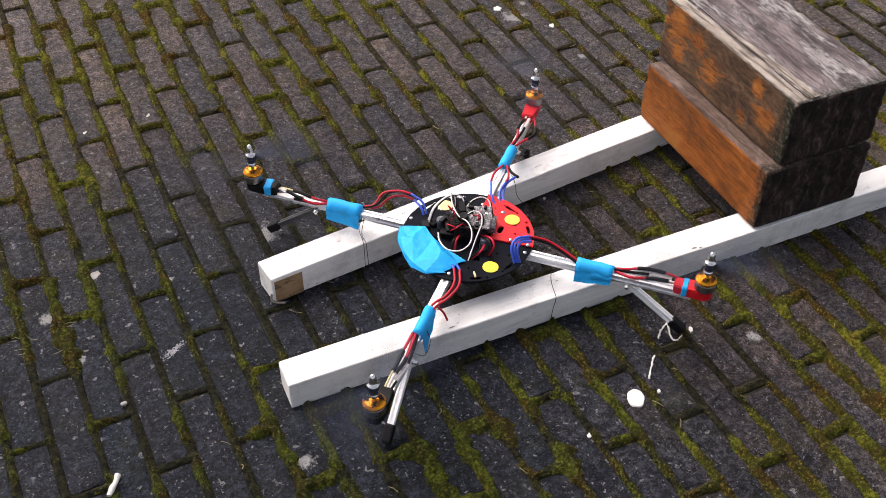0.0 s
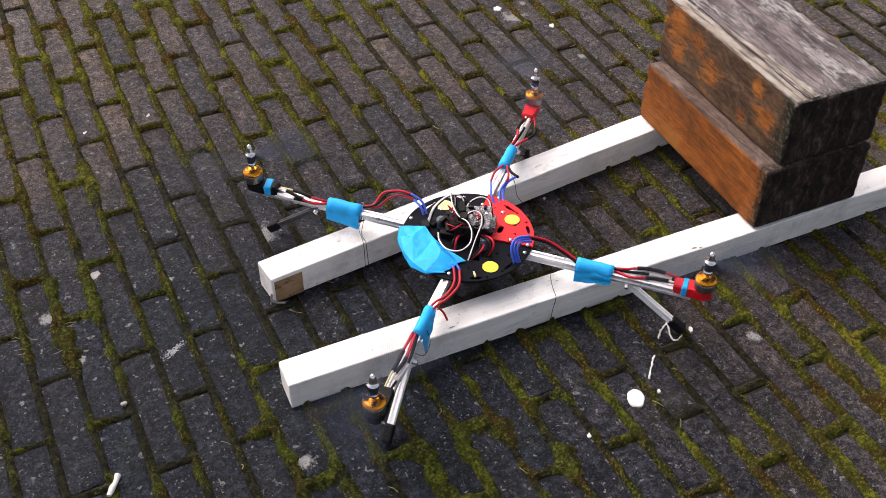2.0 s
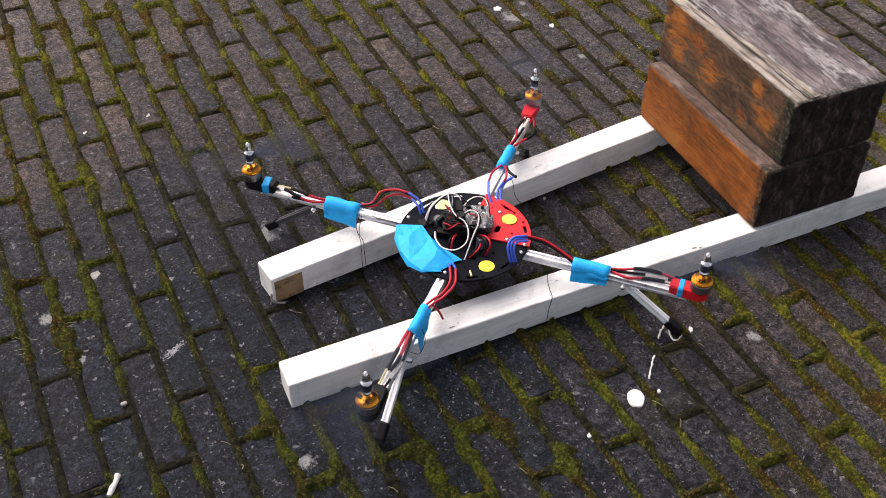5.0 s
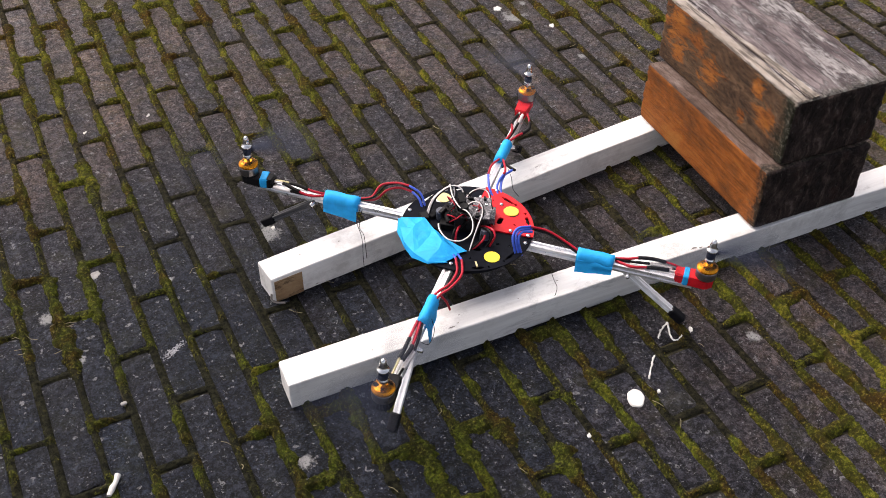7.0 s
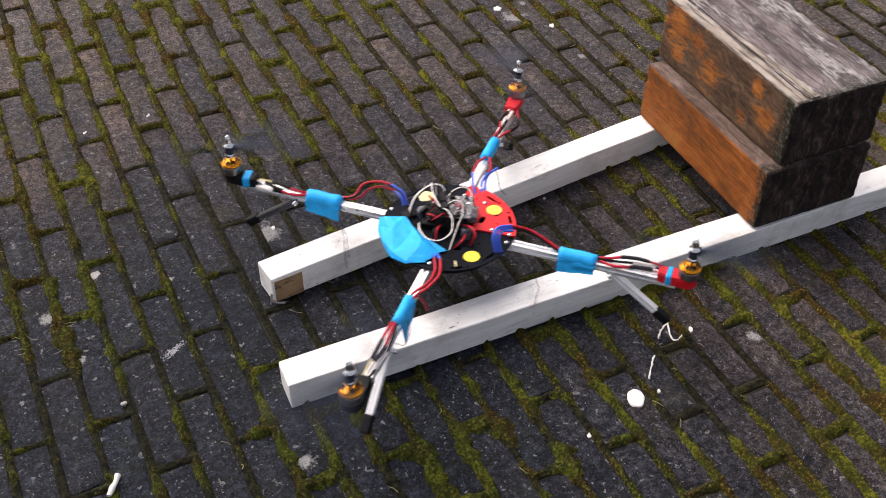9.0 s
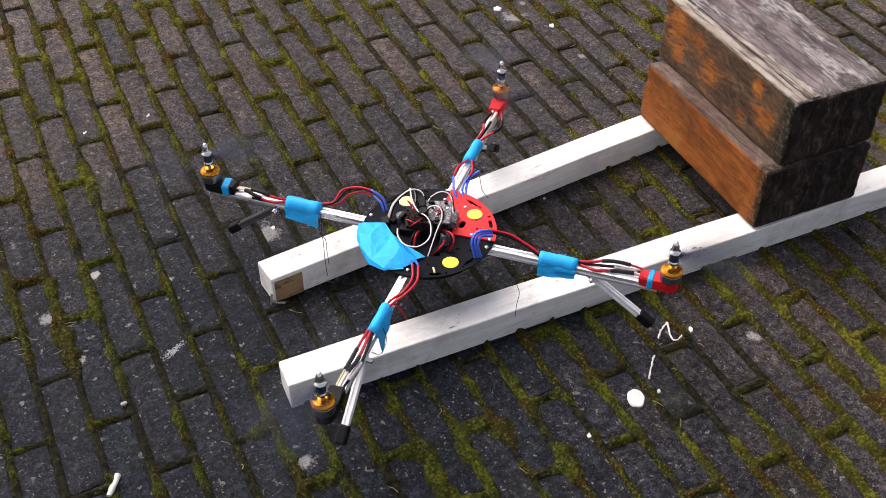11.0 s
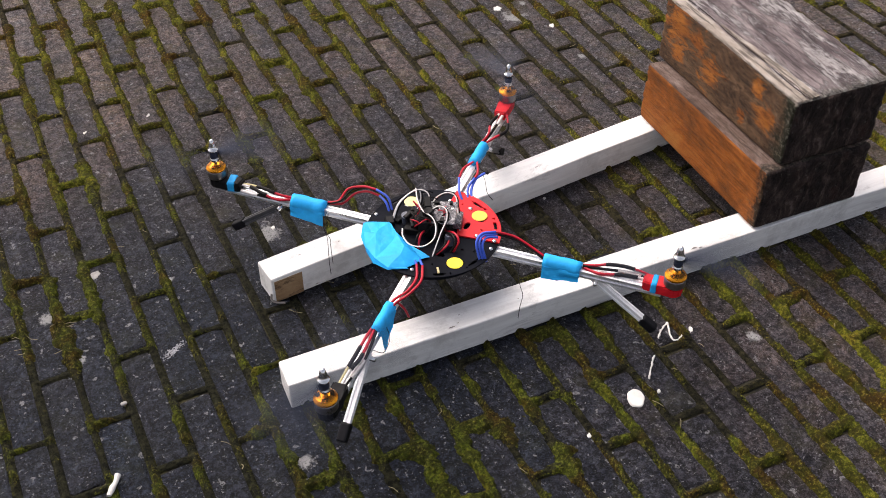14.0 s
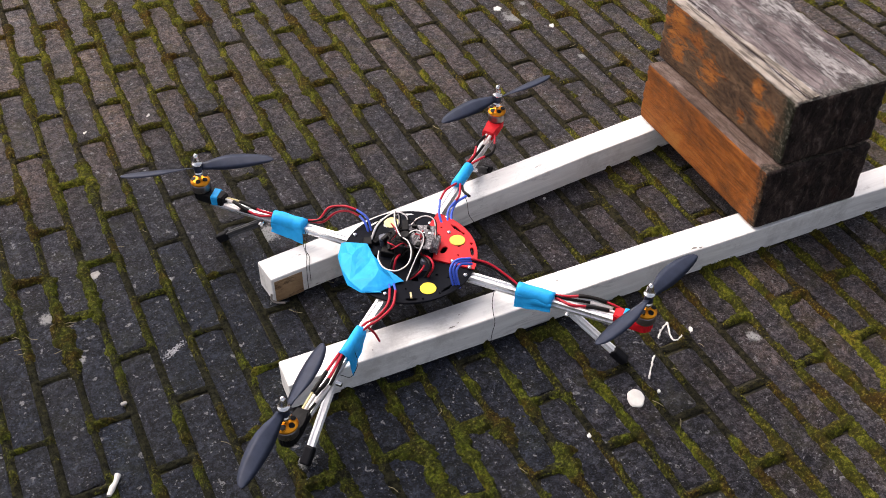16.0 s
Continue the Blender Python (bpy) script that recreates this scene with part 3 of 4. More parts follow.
    return bm


def plate_holes(angle):
    c, s = math.cos(radians(angle)), math.sin(radians(angle))
    holes = []
    for x, y, rx, ry, turn in ((0.077, 0.0, 0.0135, 0.011, 90), (0.05, -0.012, 0.0085, 0.0045, 40), (0.055, 0.022, 0.0022, 0.0022, 0),
                               (0.092, 0.012, 0.0022, 0.0022, 0), (0.094, -0.014, 0.0022, 0.0022, 0), (0.088, -0.03, 0.009, 0.003, 70),
                               (0.086, 0.026, 0.012, 0.0022, 110), (0.066, -0.03, 0.0018, 0.0018, 0), (0.066, 0.036, 0.0018, 0.0018, 0)):
        holes.append((x * c - y * s, x * s + y * c, rx, ry, turn + angle))
    return holes


ALL_HOLES = [h for a in (45, 135, 225, 315) for h in plate_holes(a)]
bm = disc_plate(bmesh.new(), 0.0, 0.086, 0, 360, 0.0738, 0.0762, [])
part("lower_plate", bm, M_BLACKPLATE, quad, "round black lower board")
bm = disc_plate(bmesh.new(), 0.0, 0.0995, 0, 360, 0.0892, 0.0915, ALL_HOLES)
part("upper_plate", bm, M_BLACKPLATE, quad, "round black upper board with cut-outs")
bm = disc_plate(bmesh.new(), 0.036, 0.101, 4, 89, 0.0917, 0.0942, plate_holes(45))
part("red_plate", bm, M_REDPLATE, quad, "glossy red quarter board with cut-outs")
for a in (45, 135, 315):
    bm = lathe(bmesh.new(), [(0.0118, 0.0002), (0.0118, 0.0009), (0.0108, 0.0013), (0.0, 0.0014)], 24)
    part("foam_pad", bm, {45: M_AMBER, 135: M_CREAM, 315: M_YELLOW}[a], quad, {45: "amber", 135: "pale cream", 315: "bright yellow"}[a] + " round pad in a cut-out", at=pose(0, 0, 0, 0, 0, a) @ pose(0.077, 0, 0.0942 if a == 45 else 0.0915))
for x, y, z in ((-0.0934, 0.0077, 0.0915), (0.0931, 0.0073, 0.0942), (0.004, 0.1, 0.0915), (0.0652, 0.0091, 0.0942), (0.0, 0.0766, 0.0915),
                (0.0024, -0.0883, 0.0915), (0.093, -0.0075, 0.0915), (0.036, 0.066, 0.0942), (0.02, 0.097, 0.0942)):
    bm = lathe(bmesh.new(), [(0.0034, 0.0), (0.0034, 0.0012), (0.002, 0.0024), (0.0, 0.0026)], 12)
    part("screw", bm, M_STEEL, quad, "white metal screw head", smooth=True, at=pose(x, y, z))
for a in (20, 70, 110, 160, 200, 250, 290, 340):
    bm = lathe(bmesh.new(), [(0.003, 0.0762), (0.003, 0.0892)], 8)
    part("spacer", bm, M_BLACKPLATE, quad, at=pose(0.081 * math.cos(radians(a)), 0.081 * math.sin(radians(a)), 0))


def profile_bar(bm, length, w, m):
    """A square aluminium bar with a groove along each side, along local x."""
    h, g, d = w / 2, w * 0.2, w * 0.16
    quarter = [(h, -g), (h - d, -g), (h - d, g), (h, g), (h, h)]
    outline = []
    for k in range(4):
        c, s = (1, 0, -1, 0)[k], (0, 1, 0, -1)[k]
        outline += [(y * c - z * s, y * s + z * c) for y, z in quarter]
    turn = Matrix(((0, 0, 1, 0), (1, 0, 0, 0), (0, 1, 0, 0), (0, 0, 0, 1)))
    return extrude_outline(bm, outline, 0, length, m @ turn)


def along(start, end):
    d = Vector(end) - Vector(start)
    return Matrix.Translation(start) @ pose(0, 0, 0, 0, -math.degrees(math.atan2(d.z, math.hypot(d.x, d.y))), math.degrees(math.atan2(d.y, d.x))) , d.length


def blade_pair(bm, hand):
    """Two twisted blades about the z axis."""
    stations = ((0.006, 0.011, 30), (0.016, 0.013, 32), (0.03, 0.019, 28), (0.045, 0.0235, 23), (0.062, 0.0245, 19), (0.08, 0.0225, 15),
                (0.096, 0.0185, 12), (0.108, 0.0135, 10), (0.1145, 0.0075, 9), (0.117, 0.0025, 9))
    for flip in (0, 180):
        rings = []
        for r, chord, pitch in stations:
            c, s = math.cos(radians(pitch)), math.sin(radians(pitch))
            ring = []
            for a, t in ((-0.5, 0.0), (-0.2, 0.06), (0.2, 0.055), (0.5, 0.0), (0.2, -0.02), (-0.2, -0.02)):
                y, z = (a + 0.15) * chord * 1.12, t * chord
                ring.append(bm.verts.new(pose(0, 0, 0, 0, 0, flip) @ Vector((r, (y * c - z * s) * hand, y * s + z * c))))
            rings.append(ring)
        for p, q in zip(rings, rings[1:]):
            for k in range(6):
                bm.faces.new((p[k], p[(k + 1) % 6], q[(k + 1) % 6], q[k]))
        bm.faces.new(rings[0]), bm.faces.new(rings[-1])
    return bm


PROPELLERS = {}
for name, (angle, reach) in ARMS.items():
    turn = pose(0, 0, 0, 0, 0, angle)
    bm = profile_bar(bmesh.new(), reach - 0.075, 0.0118, pose(0.06, 0, 0.0826))
    part("arm", bm, M_ALU, quad, "grooved aluminium square arm", at=turn)
    # landing leg
    m, length = along((0.244, 0.002, 0.0765), (0.339, 0.002, 0.006))
    bm = profile_bar(bmesh.new(), length - 0.012, 0.0092, Matrix())
    # Left and back legs take the aluminium painted as shaded.
    leg = part("leg", bm, M_SHADEDLEG if name in ("left", "back") else M_LEG, quad, "aluminium landing leg, coloured darker as in shadow" if name in ("left", "back") else "grooved aluminium landing leg", at=turn @ m)
    bm = box(bmesh.new(), (0.026, 0.0142, 0.0142), pose(length - 0.011, 0, 0), 0.0028, 2)
    part("rubber_foot", bm, M_RUBBER, leg, "black taped foot")
    bm = lathe(bmesh.new(), [(0.0035, -0.012), (0.0035, 0.011), (0.002, 0.013), (0.0, 0.0132)], 10, pose(0.006, 0, 0, 90))
    part("bolt", bm, M_STEEL, leg, "steel bolt through the leg", smooth=True)
    # taped motor mount
    tape = M_REDTAPE if name in ("right", "back") else M_BLACKTAPE
    outline = [(-0.042, -0.0095), (-0.02, -0.011), (0.0, -0.0128)] + [(0.0128 * math.sin(radians(k)), -0.0128 * math.cos(radians(k))) for k in range(20, 180, 20)]
    outline += [(0.0, 0.0128), (-0.02, 0.011), (-0.042, 0.0095)]
    bm = extrude_outline(bmesh.new(), outline, 0.0848, 0.101)
    bmesh.ops.bevel(bm, geom=list(bm.edges), offset=0.002, segments=2, affect="EDGES")
    rnd = random.Random(angle)
    for v in bm.verts:
        v.co += Vector([rnd.uniform(-0.0006, 0.0006) for _ in range(3)])
    part("motor_mount", bm, tape, quad, "motor mount wrapped in %s tape" % ("red" if tape is M_REDTAPE else "black"), at=turn @ pose(reach, 0, 0))
    if name in ("left", "right"):
        bm = box(bmesh.new(), (0.0095 if name == "right" else 0.0135, 0.0236, 0.018), pose(-0.026, 0, 0.0929, 0, 0, 0 if name == "right" else 12), 0.002, 1)
        part("tape_strip", bm, M_BLUETAPE, quad, "strip of blue tape round the mount", at=turn @ pose(reach, 0, 0))
    # motor
    bm = lathe(bmesh.new(), [(0.011, 0.1008), (0.014, 0.1012), (0.0150, 0.1028), (0.0150, 0.114), (0.0143, 0.115), (0.0, 0.115)])
    part("motor", bm, M_CAN, quad, "dark steel brushless motor can", smooth=False, at=turn @ pose(reach, 0, 0))
    hand = 1 if name in ("left", "right") else -1
    prop = part("propeller", blade_pair(bmesh.new(), hand), M_BLADE, quad, "two-blade dark slate plastic propeller", smooth=True, at=turn @ pose(reach, 0, 0.143))
    bm = lathe(bmesh.new(), [(0.0061, -0.0065), (0.0064, -0.004), (0.0064, 0.004), (0.0061, 0.0062)], 18)
    part("hub", bm, M_BLADE, prop, "black hub")
    bm = lathe(bmesh.new(), [(0.003, -0.0275), (0.003, -0.0125), (0.0068, -0.0122), (0.0072, -0.0085), (0.0062, -0.0067)], 18)
    part("shaft_collar", bm, M_STEEL, prop, "bright collar")
    bm = lathe(bmesh.new(), [(0.0078, 0.0064), (0.0082, 0.0075), (0.0078, 0.0092), (0.0054, 0.0096), (0.0052, 0.016), (0.0044, 0.021), (0.003, 0.0248), (0.0, 0.0268)], 18)
    part("spinner_nut", bm, M_STEEL, prop, "bright bullet-shaped nut", smooth=True)
    bm = lathe(bmesh.new(), [(0.0147, -0.0276), (0.0153, -0.026), (0.0151, -0.0245), (0.012, -0.0212), (0.006, -0.0195), (0.0, -0.0193)], 28)
    part("bell", bm, M_GOLD, prop, "gold-coloured motor top")
    for k in range(5):
        bm = lathe(bmesh.new(), [(0.0041, 0.0), (0.0041, 0.0004), (0.0, 0.0005)], 12)
        a = radians(72 * k)
        part("vent_hole", bm, M_CHIP, prop, "dark vent hole", at=pose(0.0098 * math.cos(a), 0.0098 * math.sin(a), -0.0203, 0, 0, 0) @ pose(0, 0, 0, 0, 0, 72 * k) @ pose(0, 0, 0, 0, 13, 0))
    PROPELLERS[name] = (prop, turn @ pose(reach, 0, 0.143), hand)


def tape_wrap(name, r0, r1, drop, seed, girth=1.0):
    """Blue tape round an arm, with a loose flap: drop is (side, metres out, metres down)."""
    rnd = random.Random(seed)
    bm = bmesh.new()
    rings = []
    for i in range(9):
        x = r0 + (r1 - r0) * i / 8
        ring = []
        for k in range(12):
            a = 2 * math.pi * k / 12
            fold = 0.0012 * noise.noise(Vector((x * 75 + seed, 1.6 * math.cos(a), 1.6 * math.sin(a))))
            ring.append(bm.verts.new((x + rnd.uniform(-0.0008, 0.0008), girth * (0.0108 + fold + rnd.uniform(0, 0.0006)) * math.cos(a), 0.086 + (0.5 + 0.5 * girth) * (0.0123 + fold + rnd.uniform(0, 0.0006)) * math.sin(a))))
        rings.append(ring)
    for p, q in zip(rings, rings[1:]):
        for k in range(12):
            bm.faces.new((p[k], p[(k + 1) % 12], q[(k + 1) % 12], q[k]))
    bm.faces.new(rings[0]), bm.faces.new(rings[-1])
    ob = part("tape_wrap", bm, M_BLUETAPE, quad, "blue tape wrapped round the wires and arm", smooth=True, at=pose(0, 0, 0, 0, 0, ARMS[name][0]))
    if drop:
        side, out, down, near, far = drop
        bm = bmesh.new()
        grid = []
        for i in range(11):
            row = []
            for k in range(7):
                s, t = i / 10, k / 6
                cut = near + (far - near) * s
                y = side * (0.0105 * girth + out * t * cut + 0.0022 * noise.noise(Vector((s * 4 + seed, t * 2, 0))))
                z = 0.092 - (0.006 + down * t) * cut
                row.append((r0 + (r1 - r0) * s, y, z))
            grid.append(row)
        layers = [[[bm.verts.new((x, y + o, z)) for x, y, z in row] for row in grid] for o in (0, -side * 0.0006)]
        for g in layers:
            for i in range(10):
                for k in range(6):
                    bm.faces.new((g[i][k], g[i + 1][k], g[i + 1][k + 1], g[i][k + 1]))
        rim = [(i, 0) for i in range(11)] + [(10, k) for k in range(1, 7)] + [(i, 6) for i in range(9, -1, -1)] + [(0, k) for k in range(5, 0, -1)]
        for (a, b), (c, d) in zip(rim, rim[1:] + rim[:1]):
            bm.faces.new((layers[0][a][b], layers[0][c][d], layers[1][c][d], layers[1][a][b]))
        part("flap", bm, M_BLUETAPE, ob, "loose blue tape flap")


tape_wrap("right", 0.171, 0.225, (-1, 0.004, 0.021, 1.0, 0.7), 3)
tape_wrap("left", 0.174, 0.229, (1, 0.004, 0.024, 1.0, 0.8), 7)
tape_wrap("front", 0.163, 0.214, (1, 0.005, 0.034, 0.25, 1.0), 11, 0.74)
tape_wrap("back", 0.18, 0.235, None, 15, 0.8)

# crumpled blue tape over one quarter of the centre plate
inner = smooth_path([(-0.0980, -0.0157, 0.0933), (-0.0804, -0.0098, 0.0988), (-0.0627, -0.0127, 0.1028), (-0.0441, -0.0294, 0.1028), (-0.0196, -0.0461, 0.0998), (0.0167, -0.0549, 0.0933)], 5)
rim = smooth_path([(-0.1002, -0.0198, 0.0933), (-0.0945, -0.0397, 0.0943), (-0.0765, -0.0680, 0.0953), (-0.0548, -0.0869, 0.0953), (-0.0293, -0.0983, 0.0943), (-0.0038, -0.0888, 0.0933)], 5)
hem = smooth_path([(-0.1011, -0.0208, 0.0905), (-0.0954, -0.0425, 0.0853), (-0.0775, -0.0709, 0.0813), (-0.0548, -0.0898, 0.0833), (-0.0293, -0.1011, 0.0893), (-0.0038, -0.0907, 0.0905)], 5)
bm = bmesh.new()
sheet = []
rnd = random.Random(31)
for i in range(0, 26, 5):
    row = []
    for k in range(5):
        p = inner[i].lerp(rim[i], k / 3) if k <= 3 else hem[i].copy()
        p.z -= 0.0035 if k < 3 and i < 20 else 0.0
        p.z += 0.003 if k == 4 else 0.0
        loose = 0 < k < 3 and 0 < i < 25
        p += Vector((rnd.uniform(-0.006, 0.006), rnd.uniform(-0.006, 0.006), rnd.uniform(0.0, 0.0085))) if loose else Vector((rnd.uniform(-0.002, 0.002), rnd.uniform(-0.002, 0.002), 0))
        p.z = max(p.z, 0.0936) if k < 4 else p.z
        row.append(bm.verts.new(p))
    sheet.append(row)
for i in range(len(sheet) - 1):
    for k in range(4):
        a, b, c, d = sheet[i][k], sheet[i + 1][k], sheet[i + 1][k + 1], sheet[i][k + 1]
        for tri in (((a, b, c), (a, c, d)) if rnd.random() < 0.5 else ((a, b, d), (b, c, d))):
            bm.faces.new(tri)
bmesh.ops.subdivide_edges(bm, edges=list(bm.edges), cuts=3, smooth=0.04, use_grid_fill=True)
for v in bm.verts:
    v.co.z += 0.0011 * noise.noise(v.co * 90) + 0.0008
    v.co.x += 0.0006 * noise.noise(v.co * 130 + Vector((4, 0, 0)))
    v.co.y += 0.0006 * noise.noise(v.co * 130 + Vector((0, 7, 0)))
made = bmesh.ops.extrude_face_region(bm, geom=list(bm.faces), use_keep_orig=True)["geom"]
for v in made:
    if isinstance(v, bmesh.types.BMVert):
        v.co.z -= 0.0006
part("plate_tape", bm, M_BLUETAPE, quad, "crumpled blue tape over a quarter of the plate")


# electronics in the middle
def lump(name, size, at, mat, label, bevel=0.001):
    return part(name, box(bmesh.new(), size, Matrix(), bevel), mat, quad, label, at=at)


lump("foam_base", (0.06, 0.056, 0.01), pose(-0.012, 0.012, 0.0965, 0, 0, 8), M_CHIP, "black foam base")
lump("receiver", (0.022, 0.03, 0.012), pose(-0.026, 0.004, 0.1045, 14, -10, 28), M_CHIP, "black radio receiver")
board = lump("flight_board", (0.046, 0.046, 0.002), pose(0.008, 0.014, 0.1185, 6, -4, 12), M_BOARD, "grey populated flight control board", 0.0003)
rnd = random.Random(21)
for k in range(14):
    s = (rnd.uniform(0.003, 0.009), rnd.uniform(0.003, 0.008), rnd.uniform(0.002, 0.005))
    mat = rnd.choice((M_CHIP, M_STEEL, M_BOARD, M_CHIP))
    s = tuple(v * 0.5 for v in s) if mat is M_STEEL else s
    bm = box(bmesh.new(), s, pose(0, 0, 0.001 + s[2] / 2), 0.0003)
    part("chip", bm, mat, board, "small component", at=pose(rnd.uniform(-0.019, 0.019), rnd.uniform(-0.019, 0.019), 0))
lump("connector_block", (0.012, 0.03, 0.011), pose(0.03, 0.028, 0.1, 0, 0, 12), M_BOARD, "grey pin header block")
lump("pin_block", (0.01, 0.02, 0.016), pose(-0.016, 0.022, 0.121, 10, 0, 25), M_CHIP, "black plug on the board")
lump("plug", (0.012, 0.016, 0.009), pose(-0.066, -0.004, 0.095, 0, 0, 30), M_CHIP, "black plug")
lump("plug", (0.01, 0.018, 0.008), pose(-0.055, 0.008, 0.0935, 0, 0, -20), M_CHIP, "black plug")
for x, y, z, h, tilt in ((-0.043, 0.006, 0.0905, 0.02, 12), (0.032, -0.018, 0.0905, 0.016, -16), (-0.006, 0.002, 0.108, 0.024, 8)):
    bm = lathe(bmesh.new(), [(0.0068, 0), (0.007, 0.001), (0.007, h - 0.001), (0.006, h), (0.0, h - 0.0006)], 16)
    part("capacitor", bm, M_CAPACITOR if h < 0.022 else M_CHIP, quad, "dark round capacitor", at=pose(x, y, z, tilt, 0, 0))
lump("foam_edge", (0.012, 0.0035, 0.003), pose(0.037, -0.0756, 0.0905, 0, 0, -60), M_WYELLOW, "small tan wedge", 0.0008)


def wire(name, points, mat, radius=0.0015, label=""):
    return part(name, tube(bmesh.new(), smooth_path(points), radius, 7), mat, quad, label, smooth=True)


def split_wire(points, cut, first, second, radius=0.0019, labels=("", "")):
    wire("wire", points[:cut + 1], first, radius, labels[0])
    wire("wire", points[cut:], second, radius, labels[1])


LOOPS = [
    [(-0.063, 0.001, 0.095), (-0.059, 0.015, 0.115), (-0.048, 0.028, 0.128), (-0.035, 0.036, 0.134), (-0.022, 0.038, 0.13), (-0.016, 0.031, 0.12), (-0.019, 0.024, 0.11)],
    [(-0.04, 0.036, 0.135), (-0.029, 0.015, 0.132), (-0.013, -0.004, 0.13), (0.004, -0.011, 0.128), (0.015, -0.025, 0.122), (0.017, -0.042, 0.115), (0.006, -0.056, 0.11), (-0.013, -0.058, 0.11), (-0.029, -0.044, 0.11), (-0.038, -0.024, 0.105)],
    [(-0.016, 0.039, 0.11), (-0.01, 0.05, 0.118), (0.002, 0.058, 0.122), (0.015, 0.058, 0.118), (0.025, 0.04, 0.108), (0.039, 0.011, 0.092)],
    [(-0.007, 0.001, 0.125), (0.003, 0.013, 0.13), (0.016, 0.012, 0.13), (0.022, 0.001, 0.122), (0.021, -0.021, 0.112), (0.019, -0.053, 0.09)],
    [(-0.066, 0.004, 0.094), (-0.062, 0.02, 0.112), (-0.05, 0.034, 0.124), (-0.036, 0.038, 0.132), (-0.03, 0.03, 0.12), (-0.032, 0.018, 0.108)],
]
for loop in LOOPS:
    wire("signal_wire", loop, M_WWHITE, 0.0010, "thin white signal wire")
    wire("signal_wire", [(x + 0.0018, y + 0.0012, z - 0.0012) for x, y, z in loop], M_WBLACK, 0.001, "thin dark signal wire")
for pts in ([(-0.006, -0.044, 0.089), (-0.006, -0.033, 0.108), (-0.005, -0.013, 0.105)], [(0.023, -0.001, 0.1), (0.041, -0.016, 0.112), (0.05, -0.026, 0.108), (0.044, -0.032, 0.09)],
            [(-0.043, 0.015, 0.1), (-0.03, 0.016, 0.108), (-0.025, 0.034, 0.1)], [(-0.05, 0.018, 0.09), (-0.04, 0.024, 0.1), (-0.03, 0.04, 0.095), (-0.026, 0.055, 0.089)],
            [(0.03, -0.006, 0.1), (0.034, -0.03, 0.1), (0.022, -0.046, 0.09)]):
    wire("wire", pts, M_WRED, 0.0017, "red power wire")
    wire("wire", [(x - 0.004, y - 0.003, z - 0.001) for x, y, z in pts], M_WBLACK, 0.0017, "black power wire")

clutter = random.Random(12)
for k in range(16):
    a, b = clutter.uniform(0, 360), clutter.uniform(60, 200)
    p = [(-0.008 + clutter.uniform(0.012, 0.04) * math.cos(radians(a + b * t)), 0.008 + clutter.uniform(0.012, 0.036) * math.sin(radians(a + b * t)), z + clutter.uniform(-0.004, 0.004))
         for t, z in ((0, 0.1), (0.33, 0.12), (0.66, 0.118), (1, 0.098))]
    mat, words = clutter.choice(((M_WBLACK, "thin dark signal wire"), (M_WBLACK, "thin dark signal wire"), (M_WBLACK, "thin dark signal wire"), (M_WRED, "thin red signal wire")))
    wire("signal_wire", p, mat, 0.0010, words)
for k in range(9):
    s = (clutter.uniform(0.006, 0.014), clutter.uniform(0.006, 0.016), clutter.uniform(0.008, 0.02))
    lump("plug", s, pose(-0.012 + clutter.uniform(-0.026, 0.026), 0.012 + clutter.uniform(-0.026, 0.026), 0.104 + clutter.uniform(0, 0.008), clutter.uniform(-25, 25), clutter.uniform(-25, 25), clutter.uniform(0, 90)),
         clutter.choice((M_CHIP, M_CHIP, M_CAPACITOR)), "small dark plug")

B, R = ("blue wire end at the plate", "red power wire")
split_wire([(-0.175, 0.008, 0.092), (-0.158, 0.015, 0.095), (-0.149, 0.031, 0.108), (-0.127, 0.04, 0.112), (-0.106, 0.04, 0.112), (-0.085, 0.035, 0.105), (-0.073, 0.024, 0.086)], 4, M_WRED, M_WBLUE, labels=(R, B))
split_wire([(-0.175, 0.009, 0.09), (-0.153, 0.016, 0.09), (-0.139, 0.033, 0.1), (-0.121, 0.04, 0.104), (-0.1, 0.037, 0.104), (-0.086, 0.029, 0.1), (-0.076, 0.02, 0.086)], 4, M_WRED, M_WBLUE, labels=(R, B))
wire("wire", [(-0.175, 0.007, 0.09), (-0.155, 0.014, 0.096), (-0.143, 0.032, 0.107), (-0.124, 0.042, 0.11), (-0.103, 0.04, 0.108)], M_WBLACK, 0.0015, "black power wire")
split_wire([(0.086, -0.034, 0.086), (0.077, -0.027, 0.112), (0.08, -0.012, 0.12), (0.096, 0.004, 0.116), (0.122, 0.012, 0.108), (0.15, 0.009, 0.098), (0.172, 0.004, 0.09)], 3, M_WBLUE, M_WRED, labels=(B, R))
split_wire([(0.09, -0.032, 0.086), (0.081, -0.0255, 0.111), (0.083, -0.012, 0.1175), (0.098, 0.004, 0.112), (0.125, 0.01, 0.104), (0.153, 0.006, 0.094), (0.172, 0.001, 0.088)], 3, M_WBLUE, M_WBLACK, labels=(B, "black power wire"))
wire("wire", [(0.0935, -0.03, 0.086), (0.085, -0.024, 0.108), (0.087, -0.011, 0.114), (0.1, 0.0, 0.11)], M_WBLUE, 0.0021, B)
split_wire([(-0.005, -0.062, 0.09), (0.008, -0.084, 0.1), (0.018, -0.111, 0.1), (0.015, -0.137, 0.098), (0.004, -0.152, 0.094), (-0.003, -0.17, 0.09)], 1, M_WBLUE, M_WRED, labels=(B, R))
